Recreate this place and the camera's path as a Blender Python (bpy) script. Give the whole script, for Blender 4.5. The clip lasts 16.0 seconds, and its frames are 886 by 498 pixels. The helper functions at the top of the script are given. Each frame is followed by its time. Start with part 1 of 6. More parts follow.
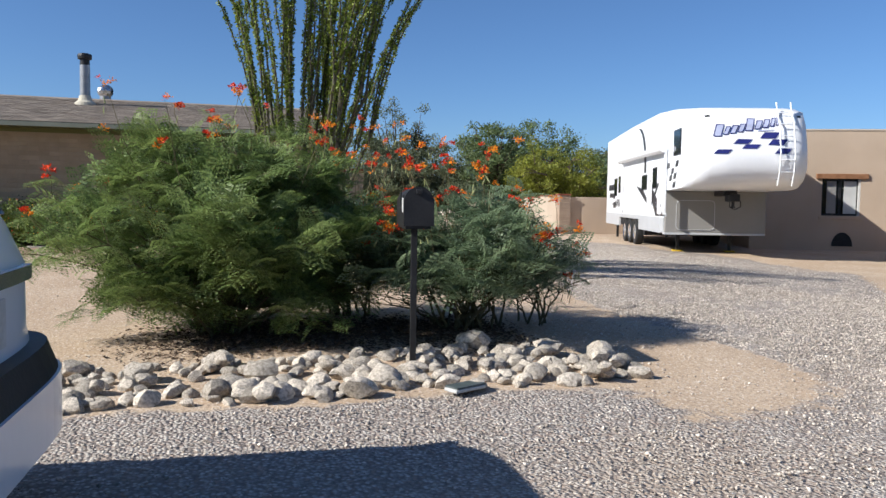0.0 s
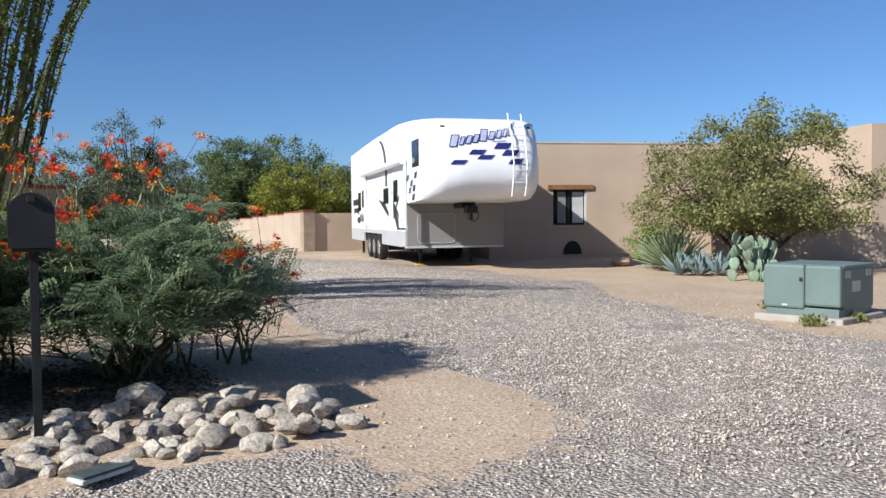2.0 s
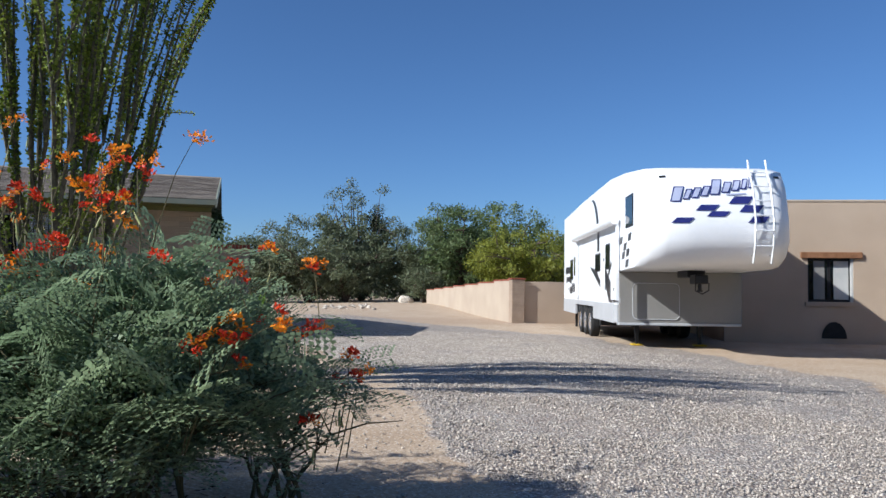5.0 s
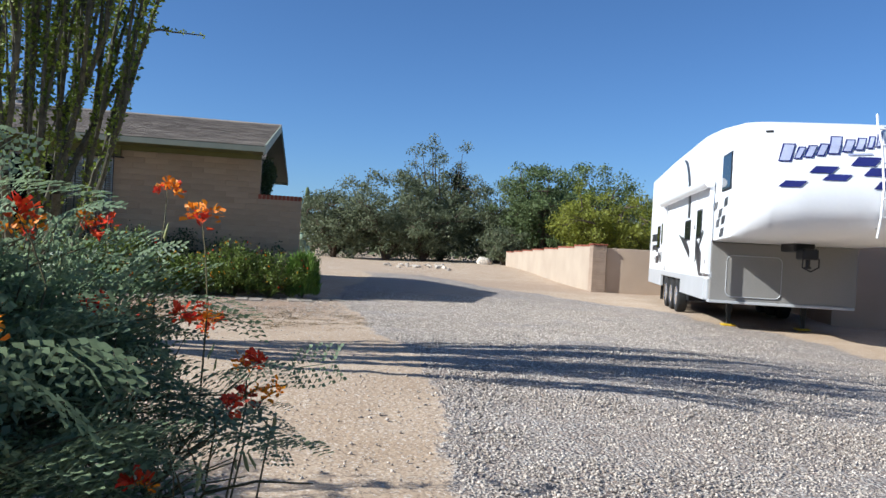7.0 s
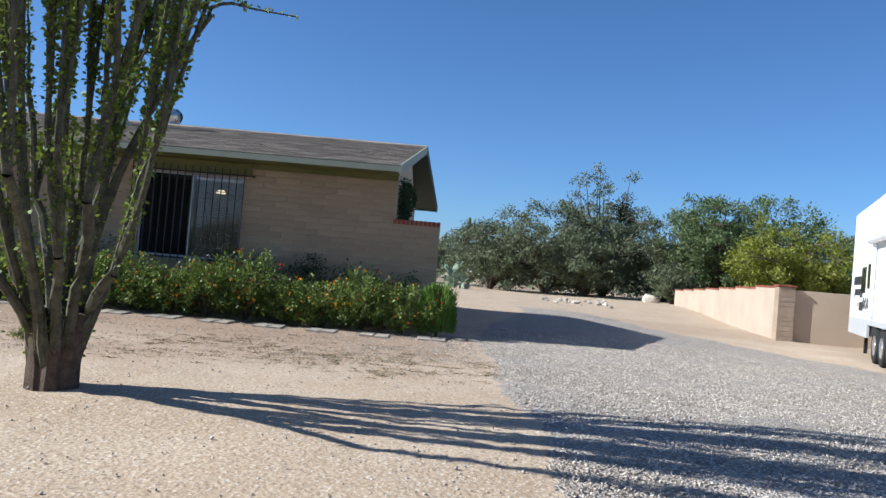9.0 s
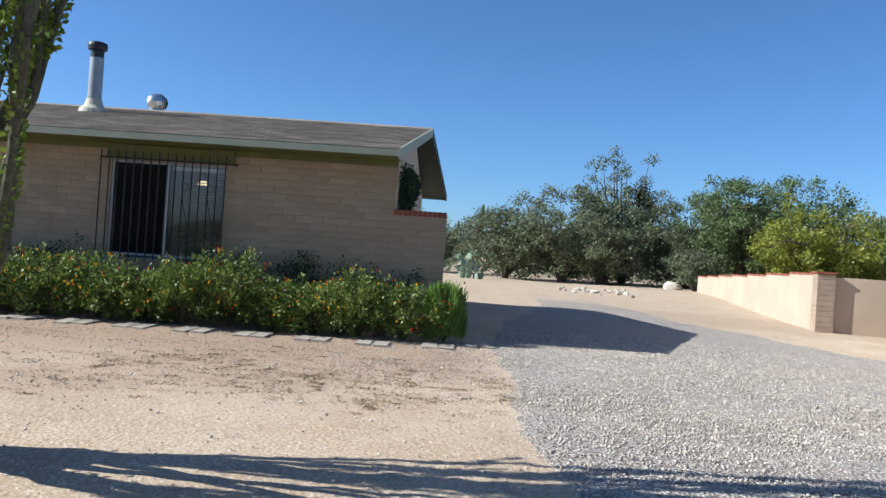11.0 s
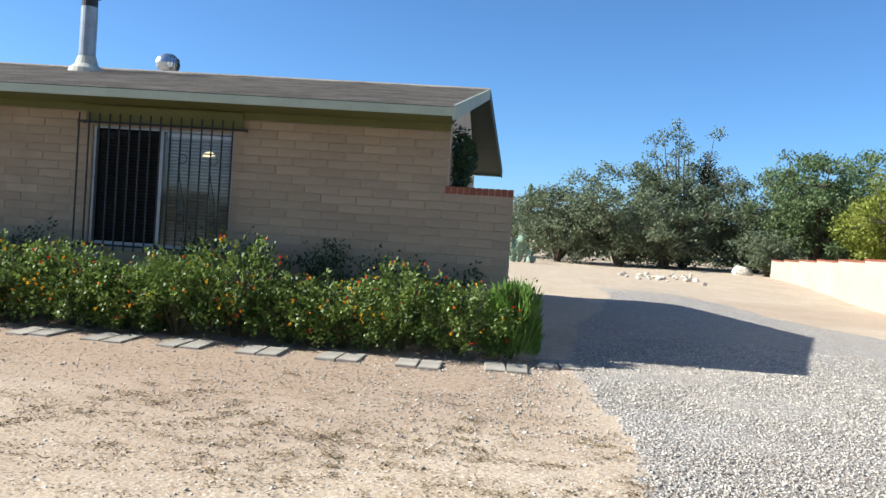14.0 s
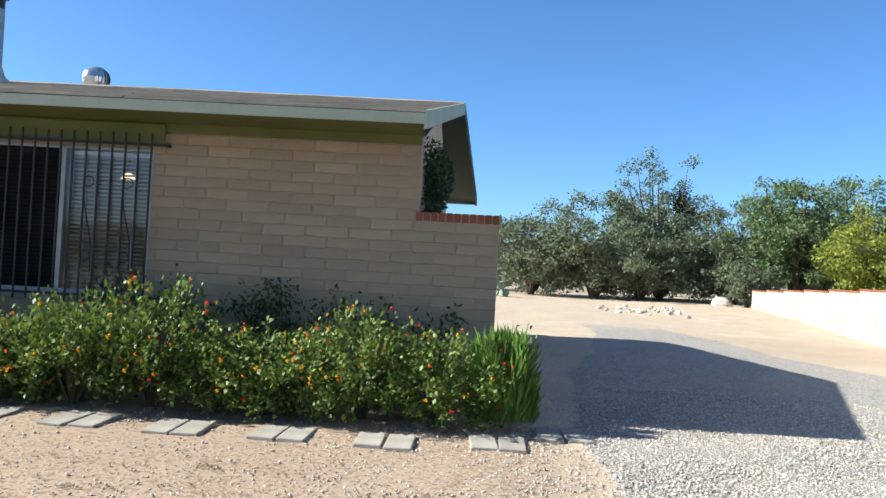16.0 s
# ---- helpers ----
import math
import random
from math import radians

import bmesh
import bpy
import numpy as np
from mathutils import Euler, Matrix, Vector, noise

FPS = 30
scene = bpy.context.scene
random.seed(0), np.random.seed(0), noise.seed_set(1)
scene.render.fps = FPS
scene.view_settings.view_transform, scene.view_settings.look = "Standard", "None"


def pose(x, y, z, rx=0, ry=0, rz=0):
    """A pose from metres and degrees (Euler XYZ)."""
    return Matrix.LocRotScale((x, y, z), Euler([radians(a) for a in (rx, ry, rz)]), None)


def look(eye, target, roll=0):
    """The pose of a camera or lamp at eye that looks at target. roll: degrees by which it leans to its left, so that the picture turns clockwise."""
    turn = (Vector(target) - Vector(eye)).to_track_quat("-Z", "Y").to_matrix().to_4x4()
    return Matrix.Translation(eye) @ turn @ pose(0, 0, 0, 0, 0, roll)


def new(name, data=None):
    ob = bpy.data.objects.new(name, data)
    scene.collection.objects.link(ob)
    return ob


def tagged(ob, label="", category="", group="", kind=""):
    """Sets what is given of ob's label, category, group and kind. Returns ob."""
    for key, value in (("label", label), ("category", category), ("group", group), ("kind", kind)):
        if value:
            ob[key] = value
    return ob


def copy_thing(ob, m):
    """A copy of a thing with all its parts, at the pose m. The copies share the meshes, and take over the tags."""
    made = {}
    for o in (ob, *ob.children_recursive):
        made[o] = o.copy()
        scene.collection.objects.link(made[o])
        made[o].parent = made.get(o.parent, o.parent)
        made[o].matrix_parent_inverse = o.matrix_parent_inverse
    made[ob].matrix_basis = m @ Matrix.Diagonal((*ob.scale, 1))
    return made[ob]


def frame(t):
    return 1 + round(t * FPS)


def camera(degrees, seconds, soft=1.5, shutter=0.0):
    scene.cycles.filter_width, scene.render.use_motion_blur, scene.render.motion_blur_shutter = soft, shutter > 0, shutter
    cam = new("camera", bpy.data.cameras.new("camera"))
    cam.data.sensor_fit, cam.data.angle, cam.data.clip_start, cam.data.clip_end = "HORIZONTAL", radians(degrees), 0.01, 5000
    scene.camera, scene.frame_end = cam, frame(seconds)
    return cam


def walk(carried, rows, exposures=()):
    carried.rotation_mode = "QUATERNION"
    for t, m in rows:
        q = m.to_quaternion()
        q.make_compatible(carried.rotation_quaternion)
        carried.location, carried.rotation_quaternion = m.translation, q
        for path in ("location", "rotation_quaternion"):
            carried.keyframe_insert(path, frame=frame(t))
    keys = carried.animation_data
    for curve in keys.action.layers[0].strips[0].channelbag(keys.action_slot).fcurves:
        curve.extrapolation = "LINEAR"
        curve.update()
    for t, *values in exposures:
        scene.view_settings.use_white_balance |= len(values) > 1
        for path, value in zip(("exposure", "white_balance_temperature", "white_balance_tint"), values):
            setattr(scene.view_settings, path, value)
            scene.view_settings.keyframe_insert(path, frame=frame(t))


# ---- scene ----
cam = camera(58.0, 16.0)
PATH = [
    (0, (-3.144, -19.555, 1.085), (-2.559, -17.646, 0.964), 0.8),
    (0.5, (-3.005, -19.398, 1.048), (-2.217, -17.563, 0.941), 0.4),
    (1, (-2.738, -19.177, 1.06), (-1.829, -17.396, 1.004), -0.3),
    (1.5, (-2.513, -18.876, 1.03), (-1.462, -17.175, 0.985), -0.4),
    (2, (-2.236, -18.596, 1.027), (-1.108, -16.946, 0.952), -0.6),
    (2.5, (-1.916, -18.292, 1.037), (-0.837, -16.61, 0.967), -0.8),
    (3, (-1.699, -18.025, 1.029), (-0.747, -16.266, 1.016), -0.7),
    (3.5, (-1.352, -17.736, 1.03), (-0.606, -15.881, 1.094), -0.7),
    (4, (-1.07, -17.309, 0.99), (-0.349, -15.447, 1.098), -0.6),
    (6.5, (0.185, -15.488, 1.039), (0.618, -13.536, 1.063), 3.3),
    (7, (0.325, -15.132, 1.051), (0.736, -13.174, 1.045), 3.1),
    (7.5, (0.492, -14.762, 1.06), (0.653, -12.768, 1.077), 3.4),
    (8, (0.599, -14.344, 1.066), (0.796, -12.355, 1.028), 4.5),
    (8.5, (0.713, -13.908, 1.062), (0.913, -11.919, 1.024), 4.4),
    (9, (0.836, -13.356, 1.097), (0.837, -11.357, 1.142), 4.9),
    (11.5, (0.933, -11.499, 1.234), (0.899, -9.499, 1.24), 3.8),
    (12, (0.902, -11.092, 1.243), (0.815, -9.094, 1.241), 4.0),
    (12.5, (0.789, -10.655, 1.296), (0.597, -8.665, 1.258), 3.4),
    (13, (0.827, -10.179, 1.273), (0.774, -8.181, 1.207), 3.6),
    (13.5, (0.712, -9.671, 1.28), (0.6, -7.675, 1.241), 4.7),
    (14, (0.636, -9.239, 1.315), (0.497, -7.244, 1.269), 3.8),
    (14.5, (0.58, -8.79, 1.344), (0.347, -6.804, 1.371), 3.6),
    (15, (0.463, -8.352, 1.358), (0.249, -6.364, 1.371), 3.4),
    (15.5, (0.497, -7.919, 1.328), (0.451, -5.919, 1.346), 2.9),
    (16, (0.49, -7.504, 1.343), (0.425, -5.505, 1.383), 3.1),
]
EXPOSURES = [(0, 0.6, 6300, 9), (2, 0.54, 6200, 9), (4, 0.42, 5900, 8), (6.5, 0.6, 5960, 7), (9, 0.74, 5850, 5), (11.5, 0.88, 5950, 4), (13, 1.02, 6020, 3), (14.5, 1.22, 6000, 1), (16, 1.3, 6000, 0)]
walk(cam, [(t, look(eye, target, roll)) for t, eye, target, roll in PATH], EXPOSURES)

# ---- sky and sun ----
world = bpy.data.worlds.new("sky_world")
scene.world = world
world.use_nodes = True
wn = world.node_tree
sky = wn.nodes.new("ShaderNodeTexSky")
sky.sky_type, sky.sun_disc = "NISHITA", False
SUN = Vector((-1, -0.085, 0.665)).normalized()
sky.sun_elevation = math.asin(SUN.z)
sky.sun_rotation = math.atan2(SUN.x, SUN.y)
sky.altitude, sky.air_density, sky.dust_density, sky.ozone_density = 1800, 1.0, 2.2, 8.0
wn.links.new(sky.outputs[0], wn.nodes["Background"].inputs[0])
wn.nodes["Background"].inputs[1].default_value = 0.081
sun = new("sun", bpy.data.lights.new("sun", "SUN"))
sun.data.energy, sun.data.angle, sun.data.color = 5.0, radians(0.5), (1, 0.955, 0.89)
sun.matrix_world = look(SUN * 40, (0, 0, 0))

RNG = np.random.default_rng(7)
rnd = random.Random(5)


# ---- materials ----
def mat(name, c1, c2, scale=6.0, rough=0.8, bump=0.2, fine=60.0, metal=0.0, vary=0.0, spec=0.3):
    """Two scales of noise between two colours, with fine relief."""
    m = bpy.data.materials.new(name)
    m.use_nodes = True
    nt = m.node_tree
    N, L = nt.nodes, nt.links
    b = N["Principled BSDF"]
    b.inputs["Roughness"].default_value = rough
    b.inputs["Metallic"].default_value = metal
    b.inputs["Specular IOR Level"].default_value = spec
    tc = N.new("ShaderNodeTexCoord")
    n1, n2 = N.new("ShaderNodeTexNoise"), N.new("ShaderNodeTexNoise")
    n1.inputs["Scale"].default_value, n1.inputs["Detail"].default_value = scale, 4
    n2.inputs["Scale"].default_value, n2.inputs["Detail"].default_value = fine, 3
    L.new(tc.outputs["Object"], n1.inputs[0])
    L.new(tc.outputs["Object"], n2.inputs[0])
    mx = N.new("ShaderNodeMix")
    mx.data_type = "RGBA"
    mx.inputs[6].default_value, mx.inputs[7].default_value = (*c1, 1), (*c2, 1)
    add = N.new("ShaderNodeMath")
    add.operation = "MULTIPLY_ADD"
    add.inputs[1].default_value, add.inputs[2].default_value = 0.45, -0.22
    L.new(n2.outputs[0], add.inputs[0])
    add2 = N.new("ShaderNodeMath")
    L.new(n1.outputs[0], add2.inputs[0])
    L.new(add.outputs[0], add2.inputs[1])
    rp = N.new("ShaderNodeMapRange")
    rp.inputs[1].default_value, rp.inputs[2].default_value = 0.3, 0.7
    L.new(add2.outputs[0], rp.inputs[0])
    L.new(rp.outputs[0], mx.inputs[0])
    out = mx.outputs[2]
    if vary:
        oi = N.new("ShaderNodeObjectInfo")
        gi = N.new("ShaderNodeNewGeometry")
        sm = N.new("ShaderNodeMath")
        L.new(oi.outputs["Random"], sm.inputs[0])
        L.new(gi.outputs["Random Per Island"], sm.inputs[1])
        fr = N.new("ShaderNodeMath")
        fr.operation = "FRACT"
        L.new(sm.outputs[0], fr.inputs[0])
        mr = N.new("ShaderNodeMapRange")
        mr.inputs[3].default_value, mr.inputs[4].default_value = 1 - vary, 1 + vary
        L.new(fr.outputs[0], mr.inputs[0])
        hs = N.new("ShaderNodeHueSaturation")
        L.new(mr.outputs[0], hs.inputs["Value"])
        L.new(out, hs.inputs["Color"])
        out = hs.outputs[0]
    L.new(out, b.inputs["Base Color"])
    if bump:
        bp = N.new("ShaderNodeBump")
        bp.inputs["Strength"].default_value, bp.inputs["Distance"].default_value = bump, 0.01
        L.new(n2.outputs[0], bp.inputs["Height"])
        L.new(bp.outputs[0], b.inputs["Normal"])
    return m


def leaf_mat(name, c1, c2, scale=3.0, trans=0.25, vary=0.3, spec=0.25):
    m = mat(name, c1, c2, scale, 0.5, 0.0, 25.0, vary=vary, spec=spec)
    N, L = m.node_tree.nodes, m.node_tree.links
    b = N["Principled BSDF"]
    t = N.new("ShaderNodeBsdfTranslucent")
    L.new(b.inputs["Base Color"].links[0].from_socket, t.inputs[0])
    ms = N.new("ShaderNodeMixShader")
    ms.inputs[0].default_value = trans
    L.new(b.outputs[0], ms.inputs[1])
    L.new(t.outputs[0], ms.inputs[2])
    L.new(ms.outputs[0], N["Material Output"].inputs[0])
    return m


M_BLOCK = mat("slump_block", (0.30, 0.228, 0.15), (0.375, 0.29, 0.198), 3.0, 0.9, 0.5, 70, vary=0.1)
M_MORTAR = mat("mortar", (0.30, 0.23, 0.155), (0.36, 0.28, 0.195), 5.0, 0.95, 0.4, 90)
M_REDBRICK = mat("red_brick", (0.197, 0.057, 0.033), (0.262, 0.082, 0.049), 5.0, 0.85, 0.4, 80, vary=0.15)
M_SHINGLE = mat("shingle", (0.205, 0.168, 0.135), (0.303, 0.254, 0.205), 2.0, 0.95, 0.6, 150, vary=0.16)
M_FASCIA = mat("fascia_paint", (0.213, 0.234, 0.18), (0.271, 0.287, 0.221), 2.0, 0.6, 0.15, 40)
M_SOFFIT = mat("soffit_paint", (0.111, 0.115, 0.041), (0.139, 0.139, 0.053), 2.0, 0.7, 0.1, 40)
M_BARGE = mat("barge_green", (0.029, 0.045, 0.033), (0.041, 0.057, 0.041), 3.0, 0.6, 0.1, 40, spec=0.1)
M_IRON = mat("black_iron", (0.012, 0.012, 0.013), (0.025, 0.023, 0.022), 10.0, 0.5, 0.2, 80, spec=0.4)
M_ALU = mat("aluminium_frame", (0.295, 0.295, 0.287), (0.377, 0.377, 0.369), 8.0, 0.4, 0.05, 60, metal=0.6)
M_SCREEN = mat("insect_screen", (0.01, 0.011, 0.012), (0.018, 0.019, 0.02), 3.0, 0.8, 0.1, 300, spec=0.05)
nt = M_SCREEN.node_tree
see = nt.nodes.new("ShaderNodeMixShader")
see.inputs[0].default_value = 0.42
nt.links.new(nt.nodes["Principled BSDF"].outputs[0], see.inputs[1])
nt.links.new(nt.nodes.new("ShaderNodeBsdfTransparent").outputs[0], see.inputs[2])
nt.links.new(see.outputs[0], nt.nodes["Material Output"].inputs[0])
M_BLIND = mat("white_blind", (0.44, 0.44, 0.42), (0.52, 0.515, 0.49), 4.0, 0.5, 0.0, 40)
M_GALV = mat("galvanised_pipe", (0.22, 0.225, 0.235), (0.31, 0.315, 0.325), 6.0, 0.42, 0.1, 60, metal=0.5)
M_CREAM = mat("flashing_cream", (0.41, 0.377, 0.295), (0.508, 0.467, 0.377), 6.0, 0.7, 0.2, 60)
M_STUCCO = mat("tan_stucco", (0.41, 0.315, 0.23), (0.47, 0.365, 0.27), 0.8, 0.93, 0.5, 120)
M_CREAMWALL = mat("cream_stucco", (0.377, 0.303, 0.23), (0.435, 0.357, 0.275), 0.9, 0.93, 0.5, 90)
M_PILLAR = mat("pillar_block", (0.279, 0.205, 0.148), (0.344, 0.262, 0.197), 4.0, 0.9, 0.5, 60, vary=0.1)
M_WOOD = mat("lintel_wood", (0.18, 0.082, 0.037), (0.262, 0.131, 0.066), 9.0, 0.75, 0.4, 60)
M_RVWHITE = mat("rv_gelcoat", (0.80, 0.81, 0.82), (0.84, 0.845, 0.85), 1.0, 0.28, 0.02, 20, spec=0.5)
M_RVGREY = mat("rv_grey_panel", (0.221, 0.213, 0.197), (0.254, 0.242, 0.226), 1.0, 0.45, 0.05, 40)
M_RVLIGHT = mat("rv_silver_skirt", (0.41, 0.418, 0.426), (0.459, 0.467, 0.476), 1.5, 0.4, 0.05, 40)
M_NAVY = mat("navy_decal", (0.02, 0.025, 0.13), (0.03, 0.035, 0.17), 3.0, 0.3, 0.0, 30)
M_CHAR = mat("charcoal_decal", (0.03, 0.03, 0.035), (0.05, 0.05, 0.055), 3.0, 0.3, 0.0, 30)
M_SILVERBLUE = mat("silver_blue_decal", (0.36, 0.39, 0.55), (0.46, 0.49, 0.62), 3.0, 0.35, 0.0, 30)
M_RUBBER = mat("tyre_rubber", (0.016, 0.016, 0.016), (0.028, 0.027, 0.026), 8.0, 0.85, 0.2, 60)
M_CHROME = mat("wheel_metal", (0.62, 0.62, 0.62), (0.72, 0.72, 0.72), 8.0, 0.25, 0.0, 40, metal=0.9)
M_BLACK = mat("black_plastic", (0.012, 0.012, 0.013), (0.022, 0.022, 0.023), 6.0, 0.45, 0.1, 60)
M_YELLOW = mat("yellow_pad", (0.533, 0.344, 0.016), (0.615, 0.41, 0.033), 6.0, 0.6, 0.1, 60)
M_TXGREEN = mat("utility_green", (0.115, 0.16, 0.145), (0.145, 0.195, 0.178), 2.0, 0.5, 0.08, 60)
M_CONC = mat("concrete", (0.312, 0.283, 0.246), (0.394, 0.357, 0.312), 3.0, 0.95, 0.5, 80, vary=0.1)
M_SLAB = mat("weathered_slab", (0.25, 0.215, 0.175), (0.36, 0.31, 0.255), 4.0, 0.95, 0.5, 80, vary=0.12)
M_ROCK = mat("river_rock", (0.24, 0.205, 0.165), (0.64, 0.57, 0.475), 5.0, 0.85, 0.6, 45, vary=0.35)
M_BOULDER = mat("red_boulder", (0.344, 0.213, 0.148), (0.492, 0.344, 0.254), 4.0, 0.9, 0.7, 30)
M_BARK = mat("bark", (0.057, 0.041, 0.029), (0.123, 0.09, 0.066), 14.0, 0.95, 0.8, 60)
M_TWIG = mat("green_twig", (0.082, 0.074, 0.033), (0.139, 0.115, 0.057), 10.0, 0.8, 0.3, 60)
M_OCO = mat("ocotillo_stem", (0.053, 0.049, 0.034), (0.131, 0.123, 0.082), 16.0, 0.9, 0.6, 70)
M_SHRUB = leaf_mat("feathery_leaf", (0.145, 0.21, 0.115), (0.29, 0.365, 0.21), 1.2, 0.5, 0.35, 0.5)
M_SHRUBGREEN = leaf_mat("feathery_green_leaf", (0.12, 0.185, 0.055), (0.255, 0.325, 0.105), 1.2, 0.4, 0.4, 0.4)
M_OCOLEAF = leaf_mat("ocotillo_leaf", (0.11, 0.165, 0.02), (0.22, 0.265, 0.045), 2.0, 0.3)
M_LANT = leaf_mat("lantana_leaf", (0.058, 0.1, 0.018), (0.205, 0.255, 0.055), 5.0, 0.28, 0.45, 0.3)
M_ROSELEAF = leaf_mat("dark_leaf", (0.025, 0.049, 0.021), (0.053, 0.086, 0.033), 3.0)
M_FEATHER = leaf_mat("bright_sprig", (0.10, 0.185, 0.03), (0.18, 0.28, 0.055), 4.0)
M_MESQ = leaf_mat("mesquite_leaf", (0.102, 0.125, 0.064), (0.16, 0.179, 0.102), 0.6)
M_GREENTREE = leaf_mat("green_tree_leaf", (0.091, 0.132, 0.049), (0.146, 0.188, 0.077), 0.6)
M_PALO = leaf_mat("palo_verde_leaf", (0.156, 0.176, 0.018), (0.23, 0.242, 0.041), 0.6)
M_WILLOW = leaf_mat("olive_leaf", (0.139, 0.152, 0.049), (0.23, 0.226, 0.09), 0.9)
M_MISTLE = leaf_mat("mistletoe", (0.016, 0.021, 0.01), (0.033, 0.037, 0.016), 2.0)
M_AGAVE = mat("agave_leaf", (0.131, 0.197, 0.197), (0.205, 0.271, 0.271), 5.0, 0.6, 0.1, 40)
M_YUCCA = mat("yucca_leaf", (0.148, 0.197, 0.107), (0.246, 0.287, 0.18), 5.0, 0.6, 0.1, 40, vary=0.2)
M_CACTUS = mat("cactus_pad", (0.164, 0.238, 0.164), (0.238, 0.303, 0.221), 6.0, 0.7, 0.3, 50, vary=0.15)
M_RED = leaf_mat("red_petal", (0.60, 0.03, 0.02), (0.75, 0.09, 0.02), 20.0, 0.3)
M_ORANGE = leaf_mat("orange_petal", (0.80, 0.20, 0.01), (0.85, 0.32, 0.02), 20.0, 0.3)
M_YFLOWER = leaf_mat("yellow_flower", (0.80, 0.42, 0.02), (0.85, 0.55, 0.04), 20.0, 0.25)
M_POD = mat("seed_pod", (0.246, 0.271, 0.098), (0.344, 0.344, 0.164), 20.0, 0.7, 0.1, 60)
M_CARWHITE = mat("car_paint", (0.72, 0.73, 0.75), (0.75, 0.76, 0.78), 1.0, 0.18, 0.0, 20, spec=0.6)
M_PAPER = mat("newsprint", (0.41, 0.41, 0.394), (0.533, 0.533, 0.508), 20.0, 0.8, 0.1, 60)
M_PAPERDARK = mat("dark_print", (0.041, 0.057, 0.057), (0.082, 0.098, 0.098), 20.0, 0.7, 0.1, 60)


def glass_mat(name, tint, rough=0.05):
    m = bpy.data.materials.new(name)
    m.use_nodes = True
    b = m.node_tree.nodes["Principled BSDF"]
    b.inputs["Base Color"].default_value = (*tint, 1)
    b.inputs["Roughness"].default_value = rough
    b.inputs["Transmission Weight"].default_value = 0.0
    b.inputs["Specular IOR Level"].default_value = 0.8
    return m


M_DARKGLASS = glass_mat("dark_glass", (0.012, 0.014, 0.017))
M_CLEAR = glass_mat("window_glass", (0.9, 0.92, 0.93), 0.0)
nt = M_CLEAR.node_tree
see = nt.nodes.new("ShaderNodeMixShader")
see.inputs[0].default_value = 0.045
shine = nt.nodes.new("ShaderNodeBsdfGlossy")
shine.inputs["Roughness"].default_value = 0.02
nt.links.new(nt.nodes.new("ShaderNodeBsdfTransparent").outputs[0], see.inputs[1])
nt.links.new(shine.outputs[0], see.inputs[2])
nt.links.new(see.outputs[0], nt.nodes["Material Output"].inputs[0])


